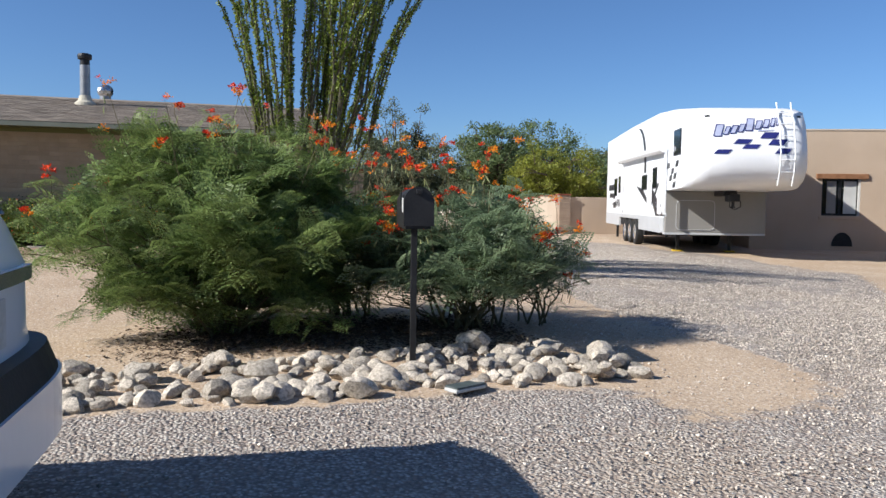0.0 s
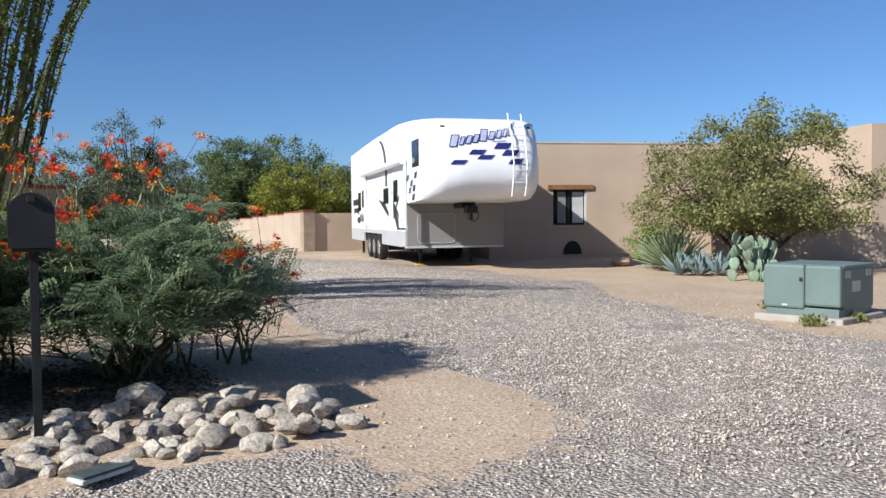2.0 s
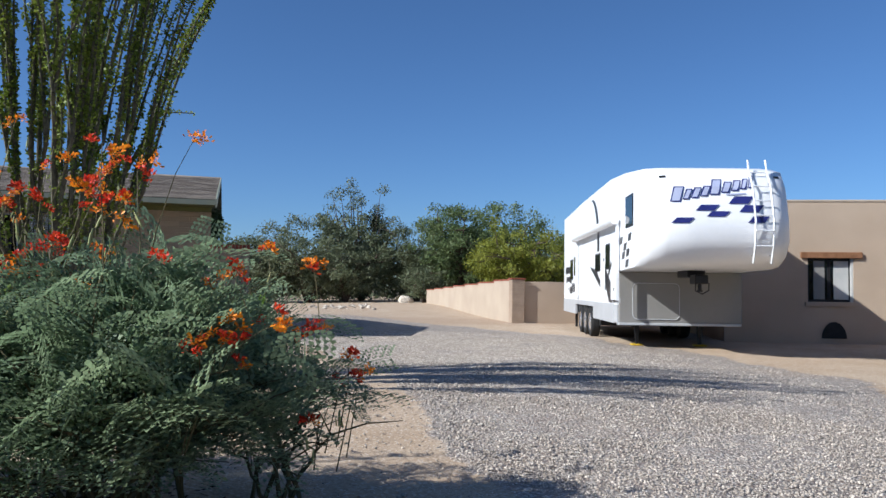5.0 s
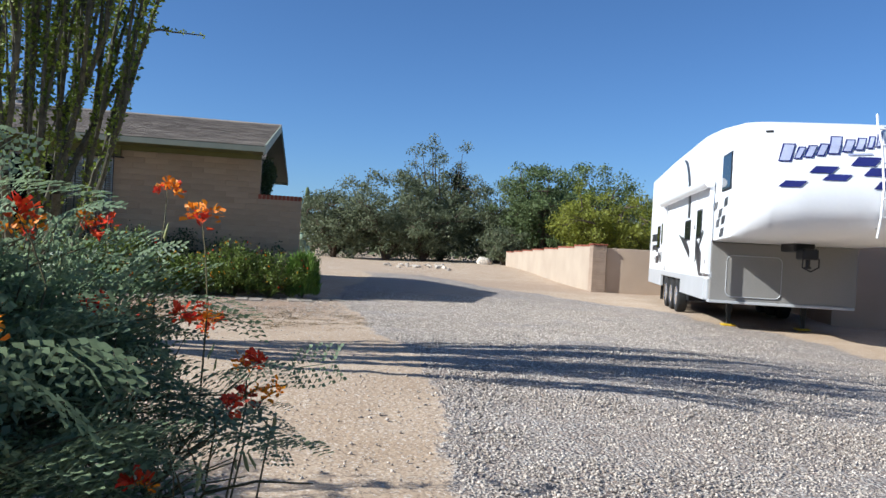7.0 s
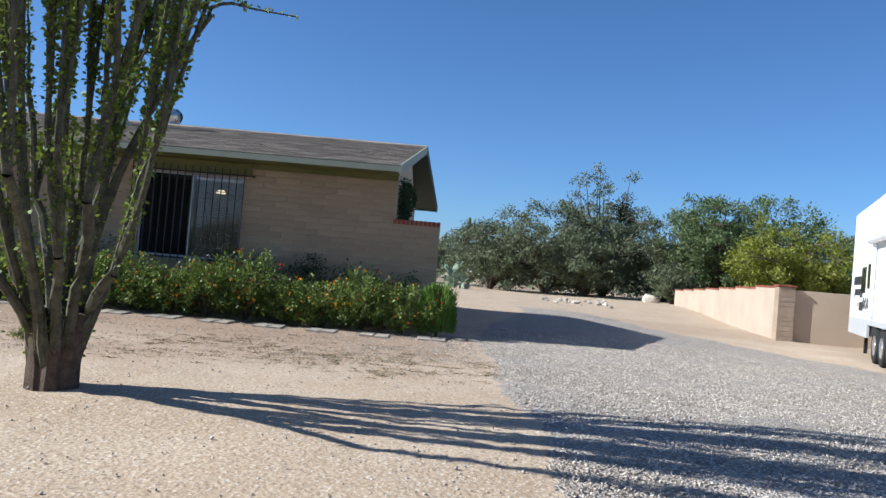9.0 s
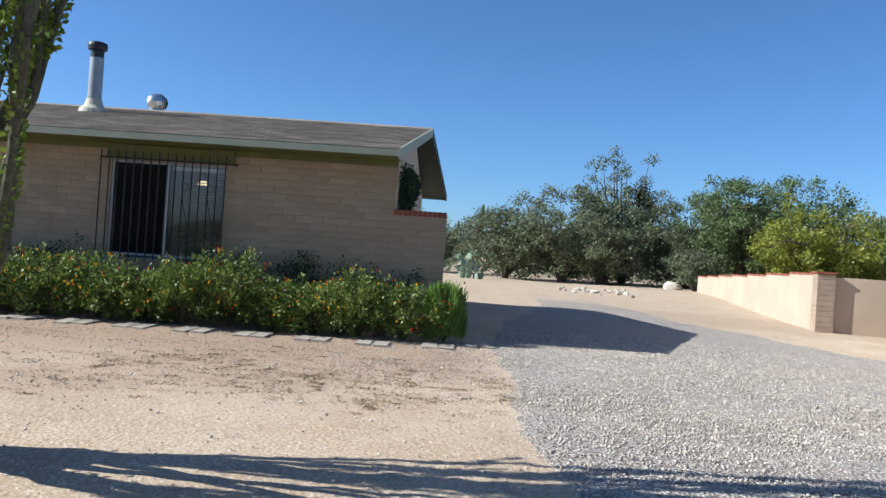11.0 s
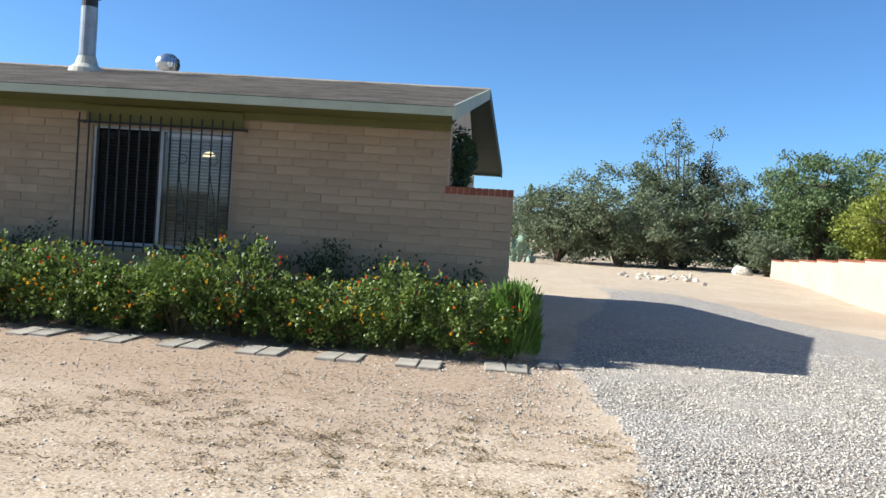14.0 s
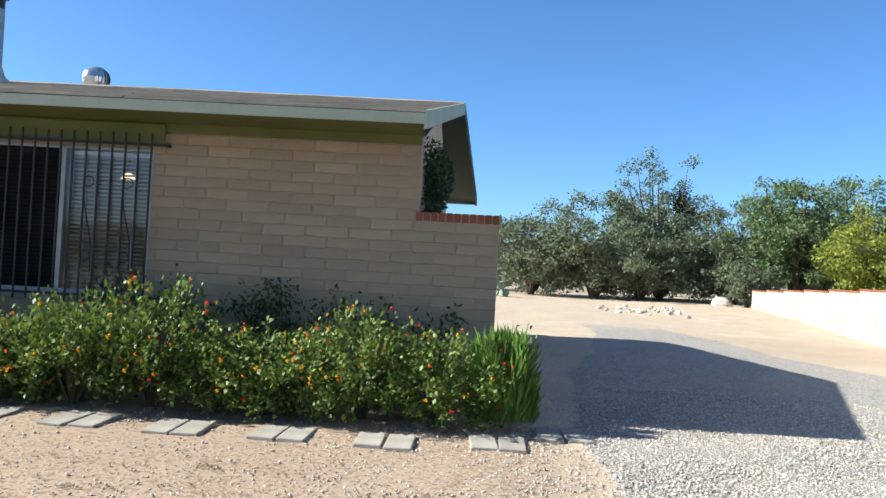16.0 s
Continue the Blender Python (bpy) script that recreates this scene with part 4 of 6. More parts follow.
    for k, (w, h) in enumerate(((0.2, 0.23), (0.13, 0.16), (0.15, 0.16), (0.15, 0.16), (0.19, 0.24), (0.16, 0.17), (0.15, 0.17), (0.12, 0.17), (0.1, 0.2))):
        z = 2.63 + 0.19 * (x - 0.38)
        if x + w > 2.0:
            break
        for e, off, m in ((0.0, 0.0, M_NAVY), (0.018, -0.004, M_SILVERBLUE)):
            patch("letter_bar", [(x + e, z + e), (x + w - 0.03 - e, z + e), (x + w + 0.04 - e, z + h * 1.15 - e), (x + 0.07 + e, z + h * 1.15 - e)], m).location.y = off
        x += w + 0.004
    patch("letter_bar", [(1.3, 2.745), (1.62, 2.765), (1.62, 2.79), (1.3, 2.77)], M_SILVERBLUE)
    for x, m in ((0.3, M_BLACK), (2.2, M_BLACK)):
        patch("marker_light", [(x - 0.05, 3.06), (x + 0.05, 3.06), (x + 0.05, 3.1), (x - 0.05, 3.1)], m, 1)
    # ladder leaning on the nose
    lad = thing("ladder", (0, 0, 0), "white aluminium ladder fixed to the trailer nose", "ladder")
    lad.matrix_world = rv.matrix_world.copy()
    def lp(x, z):
        q = nose(min(x, 2.4), min(max(z, 1.73), 3.17), 0.09)
        return Vector((x, q[1], z))
    for x in (1.72, 2.02):
        part("stile", Mesh().tube([lp(x, 1.62), lp(x, 1.9), lp(x, 2.3), lp(x, 2.6), lp(x, 2.9), lp(x, 3.17), lp(x, 3.17) + Vector((0, 0.05, 0.2))], 0.017, 6), M_RVWHITE, lad)
    for k in range(6):
        z = 1.9 + k * 0.25
        part("rung", Mesh().tube([lp(1.72, z), lp(2.02, z)], 0.013, 6), M_RVWHITE, lad)
    for x in (1.72, 2.02):
        for z in (1.75, 2.95):
            q = lp(x, z)
            part("standoff", Mesh().tube([q, q + Vector((0, 0.12, 0))], 0.012, 6), M_CHROME, lad)


build_trailer()


# ---- tan stucco house ----
def build_tan_house():
    ang = math.degrees(math.atan2(-0.424, 0.905))
    h = thing("stucco_house", (11.45, -0.87, -0.13), "flat-roofed tan stucco house with wooden window lintels", "house", rz=ang)
    Hh = 3.24
    wx0, wx1, wz0, wz1 = 1.86, 2.86, 0.95, 1.95
    Lw = 9.5
    w = Mesh().box(0, 0, -0.2, wx0, 0.3, Hh).box(wx1, 0, -0.2, Lw, 0.3, Hh).box(wx0, 0, -0.2, wx1, 0.3, wz0).box(wx0, 0, wz1, wx1, 0.3, Hh)
    part("wall", w, M_STUCCO, h)
    part("wall", Mesh().box(0, 0.3, -0.2, 0.3, 9, Hh), M_STUCCO, h)
    part("wall", Mesh().box(Lw - 0.3, 0.3, -0.2, Lw, 9, Hh), M_STUCCO, h)
    part("wall", Mesh().box(0.3, 8.7, -0.2, Lw - 0.3, 9, Hh), M_STUCCO, h)
    part("roof", Mesh().box(0.3, 0.3, Hh - 0.35, Lw - 0.3, 8.7, Hh - 0.2), M_CONC, h)
    part("parapet_cap", Mesh().box(-0.015, -0.015, Hh, Lw + 0.015, 0.32, Hh + 0.06, 0.02), M_CREAMWALL, h, "pale stucco parapet edge")
    part("lintel", Mesh().box(wx0 - 0.16, -0.06, wz1, wx1 + 0.18, 0.1, wz1 + 0.14, 0.012), M_WOOD, h, "brown wooden lintel beam")
    part("sill", Mesh().box(wx0 - 0.06, -0.05, wz0 - 0.1, wx1 + 0.06, 0.1, wz0, 0.012), M_STUCCO, h)
    win = part("window", Mesh().box(wx0, 0.1, wz0, wx0 + 0.05, 0.16, wz1).box(wx1 - 0.05, 0.1, wz0, wx1, 0.16, wz1).box(wx0, 0.1, wz0, wx1, 0.16, wz0 + 0.05).box(wx0, 0.1, wz1 - 0.05, wx1, 0.16, wz1).box((wx0 + wx1) / 2 - 0.03, 0.1, wz0, (wx0 + wx1) / 2 + 0.03, 0.16, wz1), M_BLACK, h, "dark framed window")
    part("pane", Mesh().box(wx0 + 0.05, 0.125, wz0 + 0.05, wx1 - 0.05, 0.13, wz1 - 0.05), M_DARKGLASS, win)
    # shade put into the colour: this curtain gets the grey, the other the pale
    part("curtain", Mesh().box(wx0 + 0.16, 0.105, wz0 + 0.06, wx0 + 0.4, 0.122, wz1 - 0.06), M_RVGREY, win, "left curtain coloured grey for the shade it hangs in")
    part("reveal", Mesh().box(wx1 - 0.05, 0.02, wz0, wx1 - 0.004, 0.098, wz1), M_BLIND, win, "white window jamb")
    part("curtain", Mesh().box(wx1 - 0.4, 0.105, wz0 + 0.06, wx1 - 0.08, 0.122, wz1 - 0.06), M_BLIND, win, "pale drawn curtain")
    part("vent_arch", Mesh().prism([(2.42 + 0.27 * math.cos(a), 0.12 + 0.38 * math.sin(a)) for a in np.linspace(0, math.pi, 12)], 1, -0.03, 0.02), M_BLACK, h, "dark arched crawl vent")
    # projecting wing with an arched opening
    p = thing("entry_wing", (17.0, -8.6, -0.1), "tan stucco house wing with a dark arched window", "house wing", rz=ang)
    a = Mesh()
    arch = [(1.7 + 0.65 * math.cos(t), 1.55 + 0.38 * math.sin(t)) for t in np.linspace(0, math.pi, 10)]
    a.box(0, 0, -0.2, 1.05, 0.3, 3.3).box(2.35, 0, -0.2, 6, 0.3, 3.3).box(1.05, 0, -0.2, 2.35, 0.3, 0.75)
    for (x0, z0), (x1, z1) in zip(arch, arch[1:]):
        a.box(min(x0, x1), 0, (z0 + z1) / 2, max(x0, x1), 0.3, 3.3)
    part("wall", a, M_STUCCO, p)
    part("wall", Mesh().box(0, 0.3, -0.2, 0.3, 5, 3.3), M_STUCCO, p)
    part("pane", Mesh().box(1.05, 0.15, 0.75, 2.35, 0.17, 2.0), M_DARKGLASS, p)
    part("mullion", Mesh().box(1.67, 0.12, 0.75, 1.73, 0.15, 1.95), M_BLACK, p)
    part("roof", Mesh().box(0.3, 0.3, 2.9, 6, 5, 3.05), M_CONC, p)
    gw = Mesh().box(0, 0, -0.2, 7.5, 0.2, 0.92, 0.02)
    ob = thing("garden_wall", (12.9, -7.2, -0.05), "low cream stucco garden wall in dappled shade", "wall", rz=-42)
    part("panel", gw, M_CREAMWALL, ob)


build_tan_house()


# ---- stepped boundary wall ----
def build_boundary():
    a, b = Vector((10.45, 9.0)), Vector((13.18, 28.24))
    d = (b - a).normalized()
    ang = math.degrees(math.atan2(d.y, d.x))
    length = (b - a).length
    bw = thing("boundary_wall", (a.x, a.y, 0), "cream stucco boundary wall stepping down, with red brick coping", "wall", rz=ang)
    n = 7
    for k in range(n):
        x0, x1 = k * length / n + (0.1 if k == 0 else 0), (k + 1) * length / n
        top = 1.32 - k * 0.065
        part("panel", Mesh().box(x0, -0.1, -0.3, x1, 0.1, top, 0.004), M_CREAMWALL, bw)
        c = Mesh()
        x = x0
        while x < x1 - 0.05:
            c.box(x + 0.004, -0.115, top, min(x + 0.2, x1) - 0.004, 0.115, top + 0.055, 0)
            x += 0.2
        part("coping", c, M_REDBRICK, bw, "red brick coping")
    p = thing("wall_pillar", (10.38, 8.75, -0.14), "square block gate pillar at the wall corner", "pillar", rz=ang)
    for k in range(11):
        part("course", Mesh().box(-0.22, -0.22, 0.01 + k * 0.135, 0.22, 0.22, 0.138 + k * 0.135, 0.008), M_PILLAR, p)
    part("core", Mesh().box(-0.205, -0.205, -0.2, 0.205, 0.205, 1.49), M_MORTAR, p)
    part("cap", Mesh().box(-0.25, -0.25, 1.495, 0.25, 0.25, 1.55, 0.01), M_REDBRICK, p)
    q = thing("side_yard_wall", (10.6, 8.75, -0.14), "tan stucco yard wall running behind the trailer", "wall", rz=-12)
    part("panel", Mesh().box(0.05, -0.1, -0.2, 9, 0.1, 1.43, 0.01), M_STUCCO, q)


build_boundary()


# ---- mailbox ----
def build_mailbox():
    x, y = -1.65, -13.96
    mb = thing("mailbox", (x, y, -0.1), "black metal rural mailbox on a slim post", "mailbox", rz=-8)
    part("post", Mesh().box(-0.022, -0.022, -0.1, 0.022, 0.022, 0.99, 0.003), M_BLACK, mb)
    part("tray", Mesh().box(-0.09, -0.25, 0.985, 0.09, 0.25, 1.005, 0.004), M_BLACK, mb)
    arch = [(-0.1, 1.005), (0.1, 1.005), (0.1, 1.17)] + [(0.1 * math.cos(a), 1.17 + 0.1 * math.sin(a)) for a in np.linspace(0.2, math.pi - 0.2, 9)] + [(-0.1, 1.17)]
    part("shell", Mesh().prism(arch, 1, -0.25, 0.26), M_BLACK, mb)
    big = [(px * 1.05, 1.005 + (pz - 1.005) * 1.03) for px, pz in arch]
    dr = part("door", Mesh().prism(big, 1, -0.27, -0.252), M_BLACK, mb)
    part("handle", Mesh().box(-0.02, -0.29, 1.23, 0.02, -0.268, 1.26, 0.003), M_IRON, dr)
    part("flag", Mesh().box(-0.112, -0.1, 1.1, -0.104, -0.04, 1.24, 0.002), M_BLACK, mb)
    part("sticker", Mesh().box(-0.104, -0.2, 1.1, -0.101, -0.13, 1.2), M_PAPER, mb, "white number sticker")


build_mailbox()


# ---- transformer cabinet ----
def build_cabinet():
    c = thing("transformer_cabinet", (6.11, -13.03, -0.13), "pale green steel utility transformer cabinet on a concrete pad", "utility cabinet", rz=-84)
    c.scale = (0.78, 1.0, 1.0)
    part("pad", Mesh().box(-0.1, -0.1, -0.1, 1.2, 1.0, 0.03, 0.015), M_CONC, c, "concrete pad")
    part("base", Mesh().box(0.02, 0.02, 0.03, 1.08, 0.88, 0.12, 0.005), M_TXGREEN, c)
    part("body", Mesh().box(0.0, 0.1, 0.1, 1.1, 0.9, 0.58, 0.03), M_TXGREEN, c)
    part("hood", Mesh().box(-0.012, -0.012, 0.1, 0.6, 0.12, 0.6, 0.03), M_TXGREEN, c)
    part("hood", Mesh().box(0.606, -0.012, 0.14, 1.112, 0.12, 0.6, 0.03), M_TXGREEN, c)
    part("lid", Mesh().box(-0.015, 0.08, 0.565, 1.115, 0.92, 0.605, 0.015), M_TXGREEN, c)
    part("latch", Mesh().box(0.54, -0.03, 0.42, 0.58, -0.01, 0.46, 0.004), M_IRON, c)
    part("sign", Mesh().box(1.1, 0.3, 0.3, 1.106, 0.52, 0.42), M_BLIND, c, "white warning label")
    for y in (0.12, 0.2, 0.66, 0.74):
        part("letter_plate", Mesh().box(1.1, y, 0.46, 1.106, y + 0.06, 0.54), M_PAPER, c)
    part("label", Mesh().box(0.28, -0.016, 0.13, 0.36, -0.011, 0.15), M_PAPER, c)


build_cabinet()


# ---- white car ----
def build_car():
    c = thing("parked_car", (-3.725, -16.68, -0.17), "white sport utility car parked on the gravel", "car", rz=-4)
    def bulge(y):
        return math.sqrt(max(0.0, 1 - (abs(y) / 0.93) ** 4))

    def across(w):
        return [w * math.sin(t) for t in np.linspace(-math.pi / 2, math.pi / 2, 21)]
    prof = [(-0.02, 0.32), (0.0, 0.5), (-0.08, 0.62), (-0.1, 0.72), (-0.1, 0.98), (-0.16, 1.14), (-0.42, 1.6), (-0.75, 1.67), (-1.8, 1.69), (-2.5, 1.62), (-3.1, 1.12), (-4.1, 1.0), (-4.35, 0.8), (-4.42, 0.5), (-4.4, 0.28), (-0.2, 0.24)]
    bm = bmesh.new()
    secs = []
    for y, k in [(y, bulge(y)) for y in across(0.93)]:
        ring = []
        for x, z in prof:
            yy = y * (1 - 0.22 * max(0.0, (z - 0.95) / 0.75))
            xx = x + (1 - k) * (-0.22 if x > -1 else 0.3 if x < -3.8 else 0)
            ring.append(bm.verts.new((xx, yy, z - (1 - k) * 0.06 * (z > 1.5))))
        secs.append(ring)
    n = len(prof)
    for a, b in zip(secs, secs[1:]):
        for k in range(n):
            bm.faces.new((a[k], a[(k + 1) % n], b[(k + 1) % n], b[k]))
    bm.faces.new(secs[0])
    bm.faces.new(secs[-1][::-1])
    bmesh.ops.recalc_face_normals(bm, faces=bm.faces)
    me = bpy.data.meshes.new("body")
    bm.to_mesh(me)
    bm.free()
    me.shade_smooth()
    me.set_sharp_from_angle(angle=radians(35))
    part("body", me, M_CARWHITE, c)

    def strip(name, x, z0, z1, t, material, label="", yw=0.9, top=0.0):
        m = Mesh()
        ys = across(yw)
        vs = []
        for y in ys:
            k = bulge(y)
            xx = x - (1 - k) * 0.22
            vs += [(xx + t, y, z0), (xx + t - top, y, z1), (xx - 0.12, y, z1), (xx - 0.12, y, z0)]
        fs = []
        for i in range(20):
            for q in range(4):
                fs.append((i * 4 + q, i * 4 + (q + 1) % 4, i * 4 + 4 + (q + 1) % 4, i * 4 + 4 + q))
        fs += [(0, 1, 2, 3), tuple(80 + q for q in (3, 2, 1, 0))]
        return part(name, m.add(vs, fs), material, c, label)
    strip("bumper", 0.0, 0.33, 0.56, 0.03, M_CARWHITE, "white painted bumper")
    strip("bumper_pad", -0.02, 0.54, 0.67, 0.045, M_BLACK, "black bumper step pad", 0.92, 0.05)
    strip("garnish", -0.1, 0.93, 0.985, 0.03, M_CHROME, "chrome strip above the plate", 0.6)
    part("plate", Mesh().box(-0.075, -0.17, 0.73, -0.065, 0.17, 0.9, 0.003), M_PAPER, c, "pale number plate")
    ring = [(-0.12, 0.075 * math.cos(a), 1.06 + 0.055 * math.sin(a)) for a in np.linspace(0, 6.28, 18)]
    part("emblem", Mesh().tube(ring, 0.009, 6), M_CHROME, c, "round chrome emblem")
    part("rear_window", Mesh().add([(-0.172, -0.56, 1.18), (-0.172, 0.56, 1.18), (-0.385, 0.48, 1.56), (-0.385, -0.48, 1.56), (-0.23, -0.56, 1.17), (-0.23, 0.56, 1.17), (-0.45, 0.48, 1.55), (-0.45, -0.48, 1.55)], [(0, 1, 2, 3), (0, 1, 5, 4), (1, 2, 6, 5), (2, 3, 7, 6), (3, 0, 4, 7)]), M_DARKGLASS, c)
    def pane(name, quad, off):
        vs = quad + [tuple(np.array(p) - off) for p in quad]
        part(name, Mesh().add(vs, [(0, 1, 2, 3), (7, 6, 5, 4), (0, 4, 5, 1), (1, 5, 6, 2), (2, 6, 7, 3), (3, 7, 4, 0)]), M_DARKGLASS, c, "dark tinted glass")
    for s in (-1, 1):
        lo, hi = 0.883 * s, 0.795 * s
        for x0, x1, x2, x3 in ((-0.72, -1.12, -1.12, -0.9), (-1.2, -1.95, -1.95, -1.2), (-2.03, -2.85, -2.5, -2.03)):
            pane("side_window", [(x0, lo, 1.14), (x1, lo, 1.14), (x2, hi, 1.47), (x3, hi, 1.47)], np.array((0, 0.05 * s, 0)))
    pane("windscreen", [(-3.07, -0.74, 1.17), (-3.07, 0.74, 1.17), (-2.59, 0.64, 1.57), (-2.59, -0.64, 1.57)], np.array((-0.04, 0, 0.04)))
    for y in (-0.84, 0.76):
        part("tail_light", Mesh().box(-0.36, y, 1.18, -0.3, y + 0.07, 1.42, 0.02), M_REDBRICK, c)
    for x in (-0.85, -3.5):
        for y in (-0.84, 0.84):
            mw = Matrix.Translation((x, y, 0.34)) @ Matrix.Rotation(radians(90), 4, "X")
            wh = part("wheel", Mesh().lathe([(0.2, -0.1), (0.31, -0.11), (0.34, -0.06), (0.34, 0.06), (0.31, 0.11), (0.2, 0.1)], 26, mw), M_RUBBER, c)
            part("rim", Mesh().lathe([(0.2, -0.105), (0.05, -0.09), (0.05, 0.09), (0.2, 0.105)], 20, mw), M_CHROME, wh)


build_car()


# ---- paving slabs along the bed ----
def build_slabs():
    me = Mesh().box(-0.102, -0.235, 0, 0.102, 0.235, 0.055, 0.008).data("paving_slab")
    me.materials.append(M_SLAB)
    right = [(1.54, -0.95, 3), (1.0, -1.38, 2)] + [(0.16 - 0.785 * k, -1.53 + 0.03 * k, -2 - 1.5 * k) for k in range(10)]
    for k, (x, y, a) in enumerate(right):
        for j in (0, 1):
            px = x - 0.105 - (0.22 + rnd.uniform(-0.004, 0.008)) * j
            ob = new("paving_slab", me)
            ob.matrix_world = pose(px, y + rnd.uniform(-0.025, 0.025), g(px, y) - 0.032, rnd.uniform(-1.5, 1.5), rnd.uniform(-1.5, 1.5), a * 0.5 + rnd.uniform(-3, 3))
            tagged(ob, "grey concrete paving slab set in the dirt", "paving slab", "slabs along the flower bed")


build_slabs()


# ---- river rocks ----
def rock_mesh(seed, flat=0.7):
    bm = bmesh.new()
    bmesh.ops.create_icosphere(bm, subdivisions=2, radius=1)
    o = Vector((seed * 7.3, seed * 3.1, 0))
    for v in bm.verts:
        k = 1 + 0.42 * noise.noise(v.co * 1.1 + o) + 0.2 * noise.noise(v.co * 2.4 + o)
        v.co = Vector((v.co.x * 1.15, v.co.y * 0.9, v.co.z * flat)) * k
    me = bpy.data.meshes.new("river_rock")
    bm.to_mesh(me)
    bm.free()
    me.shade_smooth()
    me.set_sharp_from_angle(angle=radians(30))
    return me


def build_rocks():
    kinds = [rock_mesh(k, 0.6 + 0.05 * (k % 5)) for k in range(10)]
    for me in kinds:
        me.materials.append(M_ROCK)
    placed = []
    tries = 0
    while len(placed) < 288 and tries < 40000:
        tries += 1
        u = rnd.random() ** 1.1
        x = -0.1 - u * 4.6
        f, bk = -14.66, -13.62 - 0.72 * max(0.0, 1 - (-0.1 - x) / 0.7)
        y = rnd.uniform(f, bk)
        r = rnd.choice([0.04, 0.045, 0.05, 0.058, 0.065, 0.075, 0.088])
        z = g(x, y) + r * 0.3
        for px, py, pr, pz in placed:
            dd = math.hypot(x - px, y - py)
            if dd < (r + pr) * 0.72:
                if dd < (r + pr) * 0.36:
                    z = None
                    break
                z = max(z, pz + pr * 0.35)
        if z is None or z > g(x, y) + 0.17:
            continue
        placed.append((x, y, r, z))
        ob = new("river_rock", kinds[rnd.randrange(10)])
        ob.matrix_world = pose(x, y, z, rnd.uniform(-20, 20), rnd.uniform(-20, 20), rnd.uniform(0, 360)) @ Matrix.Scale(r, 4)
        tagged(ob, "rounded pale grey river rock in the bed edging" if r < 0.08 else "large pale river rock in the bed edging", "rock", "rocks edging the bed")
    for x, y, r in ((-1.02, -13.5, 0.125), (-1.97, -14.42, 0.115), (-0.5, -13.8, 0.12), (-2.75, -14.1, 0.11)):
        ob = new("river_rock", kinds[rnd.randrange(10)])
        ob.matrix_world = pose(x, y, g(x, y) + r * 0.5, 0, 0, rnd.uniform(0, 360)) @ Matrix.Scale(r, 4)
        tagged(ob, "large pale river rock in the bed edging", "rock", "rocks edging the bed")
    bo = new("boulder", rock_mesh(31, 0.62))
    bo.data.materials.append(M_BOULDER)
    bo.matrix_world = pose(11.95, -5.35, -0.02, 0, 0, 30) @ Matrix.Scale(0.28, 4)
    tagged(bo, "reddish boulder on the sandy bank", "boulder")
    b2 = new("boulder", rock_mesh(33, 0.7))
    b2.data.materials.append(M_ROCK)
    b2.matrix_world = pose(12.2, 29.6, 0.3, 0, 0, 0) @ Matrix.Scale(0.4, 4)
    tagged(b2, "pale block of stone beside the far wall end", "boulder")
    heap = Mesh()
    for k in range(40):
        x, y = 6.9 + rnd.gauss(0, 0.8), 22.5 + rnd.gauss(0, 1.6)
        m = pose(x, y, g(x, y) + 0.04, 0, 0, rnd.uniform(0, 360)) @ Matrix.Scale(rnd.uniform(0.05, 0.12), 4)
        kd = kinds[rnd.randrange(10)]
        heap.add([tuple(m @ v.co) for v in kd.vertices], [tuple(q.vertices) for q in kd.polygons])
    hd = heap.data("rock_heap")
    hd.materials.append(M_ROCK)
    tagged(new("rock_heap", hd), "small heap of pale rocks beside the drive", "rock heap", kind="stuff")
    nw = thing("newspaper", (-1.5, -14.72, g(-1.5, -14.72) + 0.03), "folded newspaper lying against the rocks", "newspaper", rz=25)
    part("pages", Mesh().box(-0.13, -0.06, 0, 0.13, 0.06, 0.022, 0.006), M_PAPER, nw)
    part("cover", Mesh().box(-0.12, -0.055, 0.023, 0.135, 0.065, 0.034, 0.004), M_PAPERDARK, nw, "dark printed cover")


build_rocks()


# ---- plants ----
def bezier(p0, p1, p2, n):
    t = np.linspace(0, 1, n)[:, None]
    return (1 - t) ** 2 * np.array(p0) + 2 * t * (1 - t) * np.array(p1) + t * t * np.array(p2)


def frond_template():
    """A feathery twice-divided leaf, one metre long, drooping at the tip."""
    vs, fs = [], []
    for i in range(5):
        u = 0.22 + 0.18 * i
        zc = -0.28 * u * u
        for sgn in (-1, 1):
            ln = 0.36 * (1 - 0.5 * abs(u - 0.5))
            for k in range(4):
                q = (k + 0.7) / 4
                cx, cy, cz = u + 0.4 * ln * q, sgn * ln * q, zc - 0.13 * q * q
                for s2 in (-1, 1):
                    ex, ey = cx + 0.088 * s2, cy + sgn * 0.045
                    o = len(vs)
                    vs += [(cx, cy, cz), ((cx + ex) / 2 - 0.02, (cy + ey) / 2 + 0.034 * sgn, cz + 0.008), (ex, ey, cz - 0.01), ((cx + ex) / 2 + 0.02, (cy + ey) / 2 - 0.034 * sgn, cz + 0.008)]
                    fs.append((o, o + 1, o + 2, o + 3))
    o = len(vs)
    vs += [(0, -0.01, 0), (0.5, -0.008, -0.07), (0.5, 0.008, -0.07), (0, 0.01, 0), (1.05, -0.004, -0.3), (1.05, 0.004, -0.3)]
    fs += [(o, o + 1, o + 2, o + 3), (o + 1, o + 4, o + 5, o + 2)]
    return np.array(vs), np.array(fs)


FROND_V, FROND_F = frond_template()


